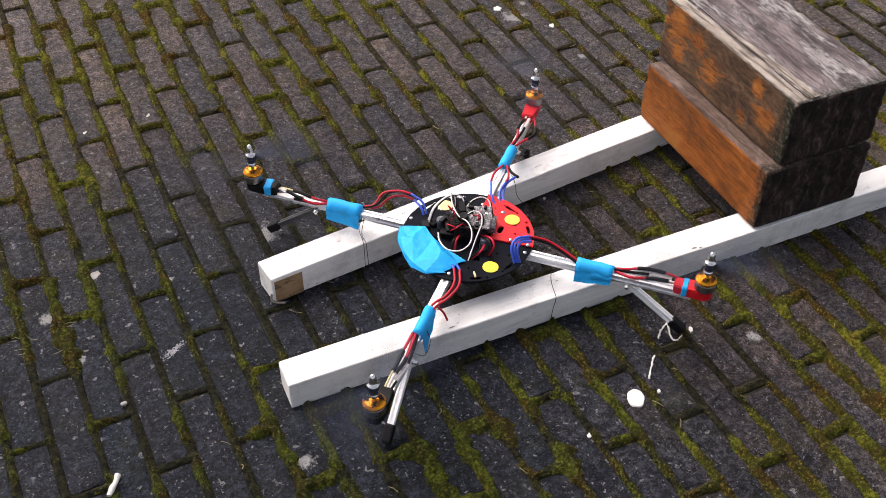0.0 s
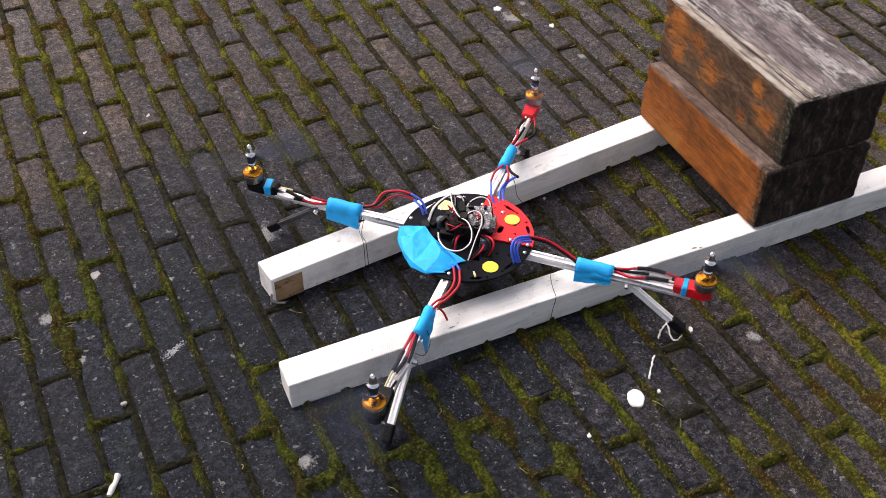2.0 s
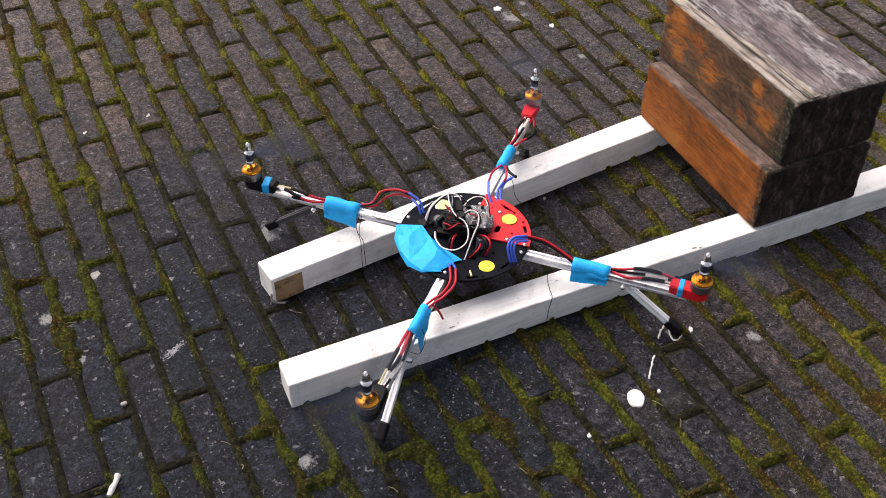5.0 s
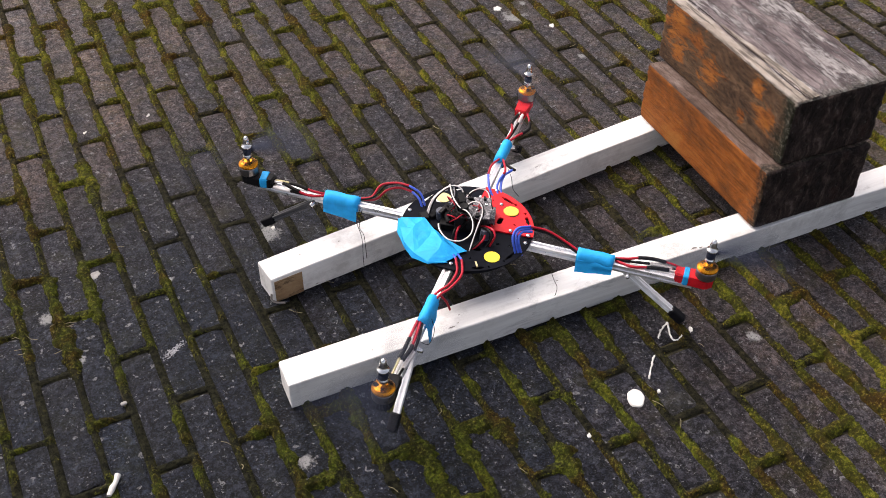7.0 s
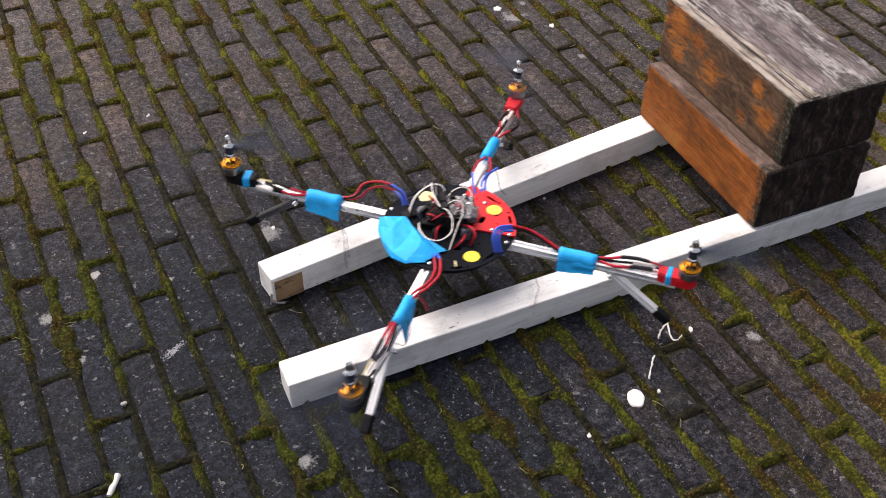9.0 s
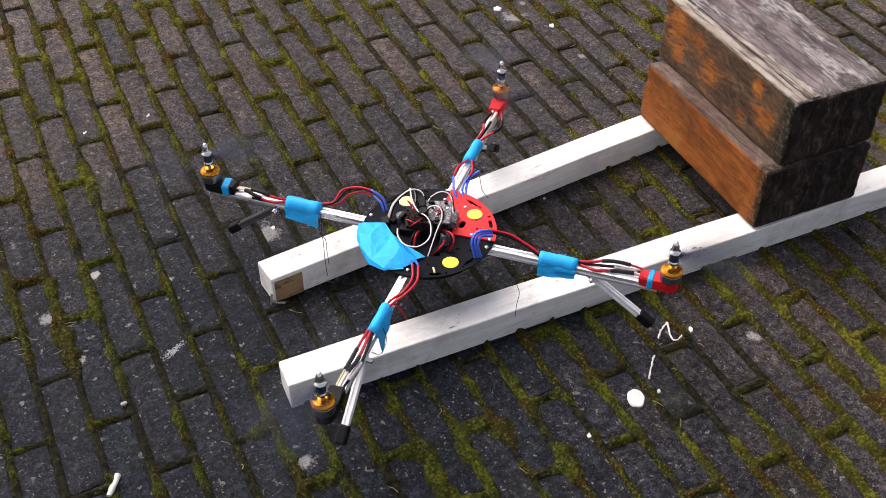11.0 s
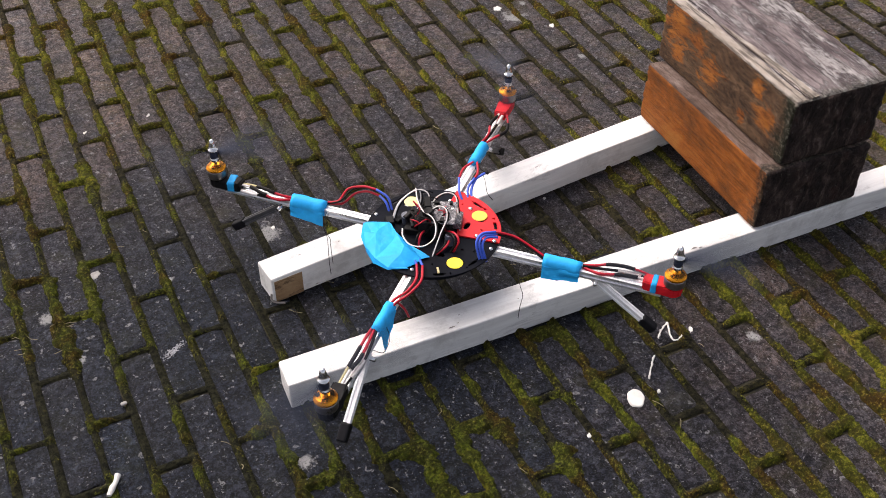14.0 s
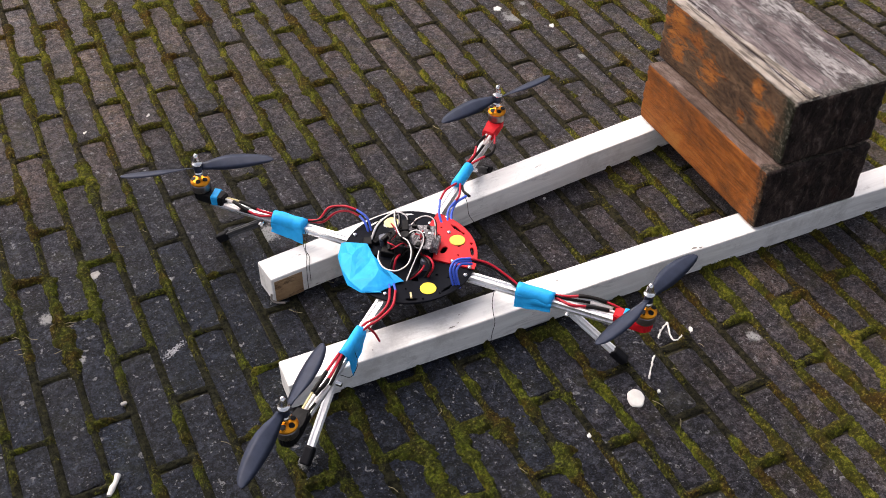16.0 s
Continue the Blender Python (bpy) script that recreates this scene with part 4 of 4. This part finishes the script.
split_wire([(0.0, -0.058, 0.09), (0.017, -0.084, 0.1), (0.026, -0.114, 0.1), (0.019, -0.143, 0.098), (0.009, -0.156, 0.094), (0.002, -0.172, 0.09)], 1, M_WBLUE, M_WRED, labels=(B, R))
wire("wire", [(0.01, -0.07, 0.09), (0.02, -0.1, 0.094), (0.02, -0.128, 0.094), (0.008, -0.15, 0.09), (0.0, -0.172, 0.088)], M_WBLACK, 0.0016, "black power wire")
wire("wire", [(0.006, -0.154, 0.09), (0.016, -0.152, 0.078), (0.021, -0.148, 0.06)], M_WRED, 0.0017, "short hanging red wire end")
split_wire([(0.02, 0.08, 0.09), (0.008, 0.094, 0.1), (-0.001, 0.118, 0.106), (-0.003, 0.146, 0.104), (0.001, 0.182, 0.093)], 2, M_WBLUE, M_WRED, labels=(B, R))
split_wire([(0.025, 0.086, 0.09), (0.018, 0.106, 0.1), (0.021, 0.128, 0.104), (0.02, 0.146, 0.102), (0.007, 0.182, 0.093)], 2, M_WBLUE, M_WRED, labels=(B, R))
wire("wire", [(0.03, 0.09, 0.09), (0.023, 0.108, 0.097), (0.022, 0.13, 0.1), (0.03, 0.15, 0.1)], M_WBLUE, 0.0021, B)
wire("wire", [(0.01, 0.182, 0.09), (0.02, 0.164, 0.096), (0.034, 0.154, 0.098)], M_WBLACK, 0.0024, "black sleeved wire end")

OUTER = {
    "right": ([(0.226, 0.007, 0.09), (0.244, 0.009, 0.093), (0.263, 0.013, 0.097), (0.287, 0.015, 0.098), (0.317, 0.014, 0.095), (0.338, 0.011, 0.086)],
              [(0.227, 0.004, 0.088), (0.251, -0.003, 0.09), (0.27, 0.002, 0.09), (0.29, 0.006, 0.09), (0.314, 0.008, 0.09), (0.337, 0.006, 0.086)],
              [(0.226, 0.005, 0.09), (0.252, 0.008, 0.09), (0.276, 0.012, 0.09), (0.305, 0.013, 0.09), (0.334, 0.012, 0.087)]),
    "left": ([(-0.229, 0.002, 0.09), (-0.248, -0.004, 0.095), (-0.273, -0.002, 0.098), (-0.3, 0.002, 0.096), (-0.336, 0.007, 0.088)],
             [(-0.227, -0.001, 0.09), (-0.251, -0.01, 0.09), (-0.275, -0.009, 0.094), (-0.303, -0.002, 0.096), (-0.336, 0.004, 0.087)],
             [(-0.227, -0.002, 0.088), (-0.257, -0.007, 0.088), (-0.284, -0.01, 0.09), (-0.311, -0.007, 0.088), (-0.336, -0.001, 0.085)]),
    "back": ([(-0.002, 0.232, 0.09), (0.014, 0.246, 0.1), (0.027, 0.271, 0.1), (0.019, 0.303, 0.1), (0.004, 0.342, 0.09)],
             [(-0.006, 0.232, 0.09), (0.001, 0.256, 0.098), (-0.004, 0.282, 0.1), (-0.001, 0.313, 0.098), (-0.003, 0.344, 0.088)],
             [(-0.003, 0.231, 0.09), (0.003, 0.268, 0.094), (0.005, 0.311, 0.095), (0.003, 0.345, 0.088)]),
    "front": ([(-0.006, -0.213, 0.09), (-0.004, -0.242, 0.096), (-0.003, -0.276, 0.098), (-0.004, -0.304, 0.096), (-0.006, -0.342, 0.087)],
              [(-0.002, -0.213, 0.09), (0.002, -0.241, 0.094), (0.004, -0.272, 0.096), (0.0, -0.298, 0.095), (-0.003, -0.342, 0.087)],
              [(0.001, -0.213, 0.088), (0.006, -0.244, 0.09), (0.008, -0.27, 0.09), (0.005, -0.297, 0.09), (-0.001, -0.342, 0.086)]),
}
for name, three in OUTER.items():
    for k, pts in enumerate(three):
        path = smooth_path(pts, 8)
        n = len(path)
        a, b = int(n * (0.38 + 0.08 * k)), int(n * (0.66 + 0.05 * k))
        last = (M_WRED if name in ("right", "back") else M_WYELLOW, M_WWHITE, M_WBLACK)[k]
        words = {M_WRED: "red motor wire", M_WYELLOW: "yellow motor wire", M_WWHITE: "white motor wire", M_WBLACK: "black motor wire"}
        first = (M_WRED, M_WRED, M_WBLACK)[k]
        part("motor_wire", tube(bmesh.new(), path[:a + 1], 0.0021, 7), first, quad, words[first], smooth=True)
        sleeve = (M_WBLACK, M_WBLACK, M_WWHITE)[k]
        part("wire_sleeve", tube(bmesh.new(), path[a - 1:b + 1], 0.0029, 8), sleeve, quad, "heat-shrink sleeve on a wire joint", smooth=True)
        part("motor_wire", tube(bmesh.new(), path[b:], 0.0017, 7), last, quad, words[last], smooth=True)

# threads that hang from the arms
for pts in ([(-0.168, -0.01, 0.088), (-0.172, -0.016, 0.066), (-0.163, -0.024, 0.051), (-0.152, -0.044, 0.0512), (-0.148, -0.052, 0.03), (-0.145, -0.056, 0.008)],
            [(-0.165, -0.01, 0.086), (-0.166, -0.02, 0.06), (-0.157, -0.026, 0.0512), (-0.148, -0.043, 0.0512), (-0.142, -0.052, 0.028)],
            [(0.143, 0.009, 0.084), (0.134, 0.01, 0.066), (0.135, -0.004, 0.0515), (0.145, -0.026, 0.0508), (0.1535, -0.0415, 0.0498), (0.1515, -0.0455, 0.03), (0.15, -0.0465, 0.006)],
            [(0.02, 0.165, 0.09), (0.028, 0.16, 0.078), (0.034, 0.154, 0.06), (0.046, 0.148, 0.052)],
            [(0.01, -0.2, 0.086), (0.016, -0.205, 0.07), (0.014, -0.222, 0.06), (0.006, -0.236, 0.075)]):
    wire("thread", pts, M_WBLACK, 0.0005, "thin dark thread")


# ---- small things on the paving ----
def splash(name, x, y, rx, ry, turn, mat, seed, label, category, rag=1.0):
    rnd = random.Random(seed)
    bm = bmesh.new()
    n = 26
    rough = [1 + rag * rnd.uniform(-0.34, 0.3) for _ in range(n)]
    outline = [((rough[k] * 0.6 + rough[k - 1] * 0.4) * rx * math.cos(2 * math.pi * k / n), (rough[k] * 0.6 + rough[k - 1] * 0.4) * ry * math.sin(2 * math.pi * k / n)) for k in range(n)]
    low = [bm.verts.new((a, b, -0.0022)) for a, b in outline]
    top = [bm.verts.new((a * 0.9, b * 0.9, -0.0001)) for a, b in outline]
    mid = bm.verts.new((0, 0, 0.0004))
    for k in range(n):
        bm.faces.new((low[k], low[(k + 1) % n], top[(k + 1) % n], top[k]))
        bm.faces.new((top[k], top[(k + 1) % n], mid))
    ob = new(name, finish(name, bm, mat))
    ob.matrix_basis = pose(x, y, 0, 0, 0, turn)
    return tagged(ob, label, category)


SPOTS = ((-0.405, 0.08, 0.0105, 0.0075), (0.56, 0.542, 0.01, 0.009), (0.631, 0.43, 0.007, 0.006), (-0.366, 0.493, 0.004, 0.002), (-0.34, 0.467, 0.0055, 0.0025),
         (-0.221, 0.472, 0.0055, 0.0022), (0.133, -0.524, 0.004, 0.003), (0.374, -0.421, 0.007, 0.0035), (0.263, -0.5, 0.004, 0.0025),
         (0.33, -0.06, 0.0035, 0.0025), (-0.114, 0.067, 0.004, 0.003), (0.62, -0.15, 0.003, 0.003))
for k, (x, y, rx, ry) in enumerate(SPOTS):
    splash("bird_dropping", x, y, rx, ry, 35 + 3 * k, M_DROPPING if k else M_PALE, k, "small white dried bird dropping on a paver", "stain")
bm = bmesh.new()
rnd = random.Random(52)
for k in range(150):
    s = rnd.uniform(-0.75, 0.75)
    x, y = s * 0.024 + rnd.gauss(0, 0.0022), s * 0.013 + rnd.gauss(0, 0.0034)
    a, r = 40 + rnd.gauss(0, 30), rnd.uniform(0.0002, 0.0006) * (1.3 - abs(s))
    extrude_outline(bm, [(r * rnd.uniform(1.5, 5) * math.cos(j * math.pi / 4), r * rnd.uniform(0.6, 1.2) * math.sin(j * math.pi / 4)) for j in range(8)], -0.0024, 0.0002 + 0.000004 * k, pose(x, y, 0, 0, 0, a))
streak = new("bird_dropping", finish("bird_dropping", bm, M_FAINT))
streak.matrix_basis = pose(-0.334, -0.13, 0)
tagged(streak, "smeared white bird dropping dried on a paver", "stain")
splash("paint_blob", 0.227, -0.4965, 0.0128, 0.0172, -26, M_DROPPING, 77, "round white paint blob dried on the pavers", "paint", 0.3)
for pts in ([(0.319, -0.417), (0.327, -0.409), (0.335, -0.403), (0.349, -0.396)], [(0.35, -0.396), (0.345, -0.406), (0.338, -0.422), (0.34, -0.431), (0.351, -0.429), (0.356, -0.424)],
            [(0.295, -0.442), (0.286, -0.45), (0.277, -0.46), (0.263, -0.475)]):
    bm = tube(bmesh.new(), smooth_path([(x, y, 0.0006) for x, y in pts], 7), 0.0014, 7)
    for v in bm.verts:
        v.co.x += 0.0016 * noise.noise(v.co * 260)
        v.co.y += 0.0016 * noise.noise(v.co * 260 + Vector((5, 5, 5)))
    tagged(new("paint_drip", finish("paint_drip", bm, M_DROPPING)), "thin white dripped paint line on pavers", "paint")
bm = tube(bmesh.new(), [Vector((-0.475, -0.343, 0.004)), Vector((-0.4685, -0.333, 0.0048)), Vector((-0.463, -0.326, 0.0042)), Vector((-0.4575, -0.316, 0.005))], [0.0036, 0.0042, 0.0031, 0.0044], 9)
tagged(new("paper_stub", finish("paper_stub", bm, M_DROPPING)), "small white rolled paper stub lying in mossy joint", "litter")
bm = box(bmesh.new(), (0.009, 0.006, 0.004), pose(-0.423, -0.198, 0.001, 0, 6, 15), 0.0018, 2)
tagged(new("pebble", finish("pebble", bm, M_PALE)), "pale flat pebble lying on the pavers", "stone")
stalks = bmesh.new()
rnd = random.Random(19)
for k in range(70):
    x, y = (rnd.uniform(-0.55, 0.9), rnd.uniform(-0.6, 0.8)) if k > 14 else (-0.48 + rnd.gauss(0, 0.03), -0.01 + rnd.gauss(0, 0.02))
    u = round(x / PITCH_U + 8 - 0.5) + 0.5
    x = PITCH_U * (u - 8) + rnd.uniform(-0.006, 0.006)
    a, n = rnd.uniform(0, 6.28), rnd.uniform(0.008, 0.022)
    d = Vector((math.cos(a), math.sin(a), 0))
    s = Vector((-d.y, d.x, 0)) * rnd.uniform(-0.25, 0.25)
    p = Vector((x, y, 0.001))
    tube(stalks, [p, p + (d * 0.5 + s) * n + Vector((0, 0, rnd.uniform(0.001, 0.004))), p + d * n + Vector((0, 0, rnd.uniform(0, 0.003)))], 0.00045, 4)
tagged(new("dry_stalks", finish("dry_stalks", stalks, M_STRAW)), "thin dry straw stalks caught in the moss", "plant litter", kind="stuff")


# ---- pavers and moss ----
def paver_shape(rnd):
    """Rings of a worn paver, 48 by 210 mm, its long side along y, top at 0."""
    hx, hy = PITCH_U / 2 - rnd.uniform(0.0028, 0.0048), PITCH_V / 2 - rnd.uniform(0.003, 0.006)
    rings = []
    for z, inset in ((-0.03, 0.0), (-0.006, 0.0), (-0.002, 0.0016), (0.0, 0.0075)):
        ring = []
        for sx, sy, first in ((1, 1, 0), (-1, 1, 1), (-1, -1, 0), (1, -1, 1)):
            cut = 0.005 + inset * 0.5
            ends = [(hx - inset, hy - inset - cut), (hx - inset - cut, hy - inset)]
            for x, y in (ends if not first else ends[::-1]):
                ring.append((sx * x + rnd.uniform(-1, 1) * 0.0012, sy * y + rnd.uniform(-1, 1) * 0.0015, z - (rnd.uniform(0, 0.001) if z > -0.01 else 0)))
        rings.append(ring)
    verts = [p for r in rings for p in r]
    faces = [(8 * k + i, 8 * k + (i + 1) % 8, 8 * k + 8 + (i + 1) % 8, 8 * k + 8 + i) for k in range(3) for i in range(8)]
    return verts, faces + [tuple(range(24, 32))]


rnd = random.Random(4)
shapes = [paver_shape(rnd) for _ in range(8)]
paver_meshes = []
for verts, faces in shapes:
    me = bpy.data.meshes.new("paver")
    me.from_pydata(verts, [], faces)
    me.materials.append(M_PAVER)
    paver_meshes.append(me)
cells = []
for u in range(-110, 130):
    for k in range(-30, 30):
        v = k + 0.5 + (u % 2) / 2
        x, y = lattice(u, v)
        x2, y2 = lattice(u, v + 0.3)
        turn = math.degrees(math.atan2(x2 - x, -(y2 - y))) + rnd.uniform(-0.9, 0.9)
        m = pose(x + rnd.uniform(-0.0012, 0.0012), y + rnd.uniform(-0.003, 0.003), -rnd.uniform(0, 0.0014), rnd.uniform(-0.3, 0.3), rnd.uniform(-0.8, 0.8), turn + rnd.choice((0, 180)))
        away = math.hypot((x - 0.25) / 1.05, (y - 0.02) / 1.0)
        cells.append((away, m, rnd.randrange(8)))
cells.sort(key=lambda c: c[0])
for away, m, k in cells[:300]:
    ob = new("paver", paver_meshes[k])
    ob.parent = ground
    ob.matrix_basis = m
verts, faces = [], []
for away, m, k in cells[300:]:
    base = len(verts)
    if away < 2.2:
        verts += [tuple(m @ Vector(p)) for p in shapes[k][0]]
        faces += [tuple(base + i for i in f) for f in shapes[k][1]]
    else:
        verts += [tuple(m @ Vector(p)) for p in shapes[k][0][8:16] + shapes[k][0][24:]]
        faces += [tuple(base + i for i in f) for f in shapes[k][1][:8]] + [tuple(range(base + 8, base + 16))]
me = bpy.data.meshes.new("paver_field")
me.from_pydata(verts, [], faces)
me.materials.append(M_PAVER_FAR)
field = new("paver_field", me)
field.parent = ground
tagged(field, "rows of dark grey pavers further off", kind="stuff")

# Moss fills the joints and creeps over the edges.
du, dv = 0.045, 0.0125
us, vs = np.arange(-9.5, 40.0, du), np.arange(-5.6, 7.0, dv)
U, V = np.meshgrid(us, vs, indexing="ij")
X, Y = lattice(U, V)
course = np.round(U)
along = np.abs(U - course)
d_long = (0.5 - along) * PITCH_U
phase = V - (np.mod(course, 2)) / 2
d_head = np.abs(phase - np.round(phase)) * PITCH_V
patch = grid_noise(X * 6, Y * 6, 1) * 0.42 + grid_noise(X * 22, Y * 22, 2) * 0.33 + grid_noise(X * 55, Y * 55, 9) * 0.25
ragged = grid_noise(X * 70, Y * 70, 3) * 0.5 + grid_noise(X * 160, Y * 160, 4) * 0.5
bare = np.exp(-((X - 0.12) / 0.42) ** 2 - ((Y - 0.03) / 0.26) ** 2) + 0.7 * np.exp(-((X + 0.3) / 0.22) ** 2 - ((Y - 0.18) / 0.2) ** 2)
lush = np.exp(-((X + 0.5) / 0.3) ** 2 - ((Y - 0.75) / 0.35) ** 2) + 0.7 * np.exp(-((X + 0.45) / 0.25) ** 2 - ((Y + 0.35) / 0.2) ** 2)
patch = 0.5 + 1.3 * (patch - 0.5) - 0.13 * bare + 0.03 * lush - 0.02
width = 0.0037 + 0.0076 * np.clip((patch - 0.42) / 0.3, 0, 1.4) * (0.1 + 1.4 * ragged)
width += 0.012 * np.clip((grid_noise(X * 11 + 3, Y * 11, 12) - 0.7) / 0.2, 0, 1) * np.clip(patch + ragged - 0.5, 0, 1)
dist = np.minimum(d_long, d_head * 1.05)
rise = np.clip((1 - dist / np.maximum(width, 0.0048)) * 1.6, 0, 1) ** 0.7
tufts = grid_noise(X * 260, Y * 260, 5) * 0.6 + grid_noise(X * 120, Y * 120, 6) * 0.4
Z = -0.0032 + 0.0018 * ragged + rise * (0.0025 + 0.0035 * np.clip((patch - 0.3) * 4, 0, 1) + 0.0055 * tufts * np.clip((patch - 0.28) * 2.6, 0.15, 1.1))
keep = rise > 0.02
thin_out = np.clip(np.maximum(np.maximum(-0.55 - X, X - 1.35) / 0.4, np.maximum(-0.75 - Y, Y - 1.0) / 0.4), 0, 1)
keep &= grid_noise(X * 30, Y * 30, 21) > thin_out
inside = (X > -0.95) & (X < 1.75) & (Y > -1.15) & (Y < 1.4)
keep &= inside
quad_keep = keep[:-1, :-1] | keep[1:, :-1] | keep[1:, 1:] | keep[:-1, 1:]
index = np.full(X.shape, -1)
used = np.zeros(X.shape, bool)
for a, b in ((0, 0), (1, 0), (1, 1), (0, 1)):
    used[a:X.shape[0] - 1 + a, b:X.shape[1] - 1 + b] |= quad_keep
index[used] = np.arange(used.sum())
corners = np.stack([index[:-1, :-1], index[:-1, 1:], index[1:, 1:], index[1:, :-1]], -1)[quad_keep]
points = np.stack([X[used], Y[used], Z[used]], -1)
chance = np.random.RandomState(8)
grow = np.flatnonzero(((rise > 0.3) & (patch > 0.42) & keep)[used])
grow = chance.choice(grow, 62000)
root = points[grow] + chance.uniform(-0.0013, 0.0013, (len(grow), 3)) * (1, 1, 0.2)
way = chance.uniform(0, 2 * np.pi, len(grow))
half = 0.0009 * np.stack([np.cos(way), np.sin(way), 0 * way], -1)
tip = root + np.stack([chance.normal(0, 0.0013, len(grow)), chance.normal(0, 0.0013, len(grow)), chance.uniform(0.001, 0.005, len(grow))], -1)
spikes = np.stack([root - half - (0, 0, 0.001), root + half - (0, 0, 0.001), tip], 1).reshape(-1, 3)
triangles = np.arange(len(spikes)).reshape(-1, 3) + len(points)
me = bpy.data.meshes.new("moss")
me.from_pydata(np.concatenate([points, spikes]).tolist(), [], corners.tolist() + triangles.tolist())
me.materials.append(M_MOSS)
growth = me.attributes.new("growth", "FLOAT", "POINT")
growth.data.foreach_set("value", np.concatenate([patch[used], np.repeat(patch[used][grow], 3)]))
me.shade_smooth()
moss = new("moss", me)
tagged(moss, "yellow-green and brown moss growing in the paving joints", "moss", kind="stuff")


# ---- flight and spinning propellers ----
FLIGHT = [
    (0, 0.1190, -0.1800, 0.0000, 0.00, 0.00, -45.60),
    (0.5, 0.1189, -0.1799, 0.0000, 0.00, 0.00, -45.60),
    (1, 0.1189, -0.1799, 0.0000, 0.00, 0.00, -45.60),
    (1.5, 0.1190, -0.1797, 0.0000, 0.00, 0.00, -45.60),
    (2, 0.1190, -0.1797, 0.0000, 0.00, 0.00, -45.60),
    (2.5, 0.1193, -0.1787, 0.0000, 0.00, 0.00, -45.70),
    (3, 0.1176, -0.1791, 0.0000, 0.00, 0.00, -46.20),
    (3.5, 0.1166, -0.1779, 0.0000, 0.00, 0.00, -46.55),
    (4, 0.1154, -0.1769, 0.0000, 0.00, 0.00, -46.83),
    (4.6, 0.1150, -0.1766, 0.0000, 0.00, 0.00, -46.70),
    (6.3, 0.1168, -0.1771, 0.0106, -1.72, 1.06, -44.56),
    (6.5, 0.1143, -0.1761, 0.0132, -1.81, 1.54, -44.94),
    (7, 0.1173, -0.1761, 0.0134, -1.87, 1.08, -43.61),
    (7.5, 0.1042, -0.1796, 0.0190, -2.58, 2.37, -45.02),
    (8, 0.1125, -0.1759, 0.0152, -2.01, 1.91, -44.77),
    (8.5, 0.1117, -0.1764, 0.0164, -2.14, 1.15, -45.02),
    (9, 0.0889, -0.1760, 0.0263, -1.10, -0.34, -45.21),
    (9.2, 0.0618, -0.1758, 0.0280, -0.20, -0.87, -45.93),
    (11.5, 0.0510, -0.1820, 0.0331, -0.17, -2.02, -45.50),
    (12, 0.0394, -0.1807, 0.0254, 1.51, -2.28, -45.79),
    (12.2, 0.0340, -0.1688, 0.0084, 2.16, -2.49, -47.19),
    (12.5, 0.0248, -0.1760, 0.0189, 1.99, -2.76, -47.22),
    (13, 0.0193, -0.1787, 0.0179, 1.13, -2.98, -47.35),
    (13.2, 0.0353, -0.1660, 0.0085, 0.93, -2.19, -46.83),
    (13.5, 0.0504, -0.1802, 0.0303, -0.32, -1.98, -45.91),
    (14, 0.0603, -0.1832, 0.0312, -1.00, -0.84, -46.21),
    (14.5, 0.0535, -0.1798, 0.0293, 0.36, -1.47, -47.61),
    (15, 0.0304, -0.1825, 0.0105, 0.56, -1.33, -48.23),
    (15.3, 0.0226, -0.1812, 0.0000, 0.00, 0.00, -48.85),
    (15.5, 0.0223, -0.1811, 0.0000, 0.00, 0.00, -48.90),
    (16, 0.0222, -0.1811, 0.0000, 0.00, 0.00, -48.91),
]
STOPPED = {"left": 33.9, "back": 60.5, "right": 69.4, "front": 94.8}
TURNING = {"left": 40.0, "back": 130.0, "right": 20.0, "front": 83.0}
RATE, SLOW_FROM, SLOW_FRAMES = 84.0, 464, 13


def blade_angles(name, hand):
    """The blades' angle at each of the 481 thirtieths of a second: even turning, then slowing to a stop."""
    nominal = RATE * SLOW_FRAMES / 2
    steady = TURNING[name] + hand * RATE * (SLOW_FROM - 450)
    rest = (hand * (STOPPED[name] - steady)) % 180
    rest += 180 * round((nominal * 0.9 - rest) / 180)
    rates = [RATE * (1 - (k + 0.5) / SLOW_FRAMES) for k in range(SLOW_FRAMES)]
    scale = rest / sum(rates)
    angles, a = [], TURNING[name] - hand * RATE * 450
    for n in range(481):
        angles.append(a)
        if n < SLOW_FROM:
            a += hand * RATE
        elif n < SLOW_FROM + SLOW_FRAMES:
            a += hand * rates[n - SLOW_FROM] * scale
    return angles


def motions():
    walk(quad, [(t, pose(x, y, z, rx, ry, rz)) for t, x, y, z, rx, ry, rz in FLIGHT])
    for name, (prop, m, hand) in PROPELLERS.items():
        base = Matrix.Translation(m.translation)
        walk(prop, [(n / 30, base @ pose(0, 0, 0, 0, 0, a)) for n, a in enumerate(blade_angles(name, hand))])


motions()
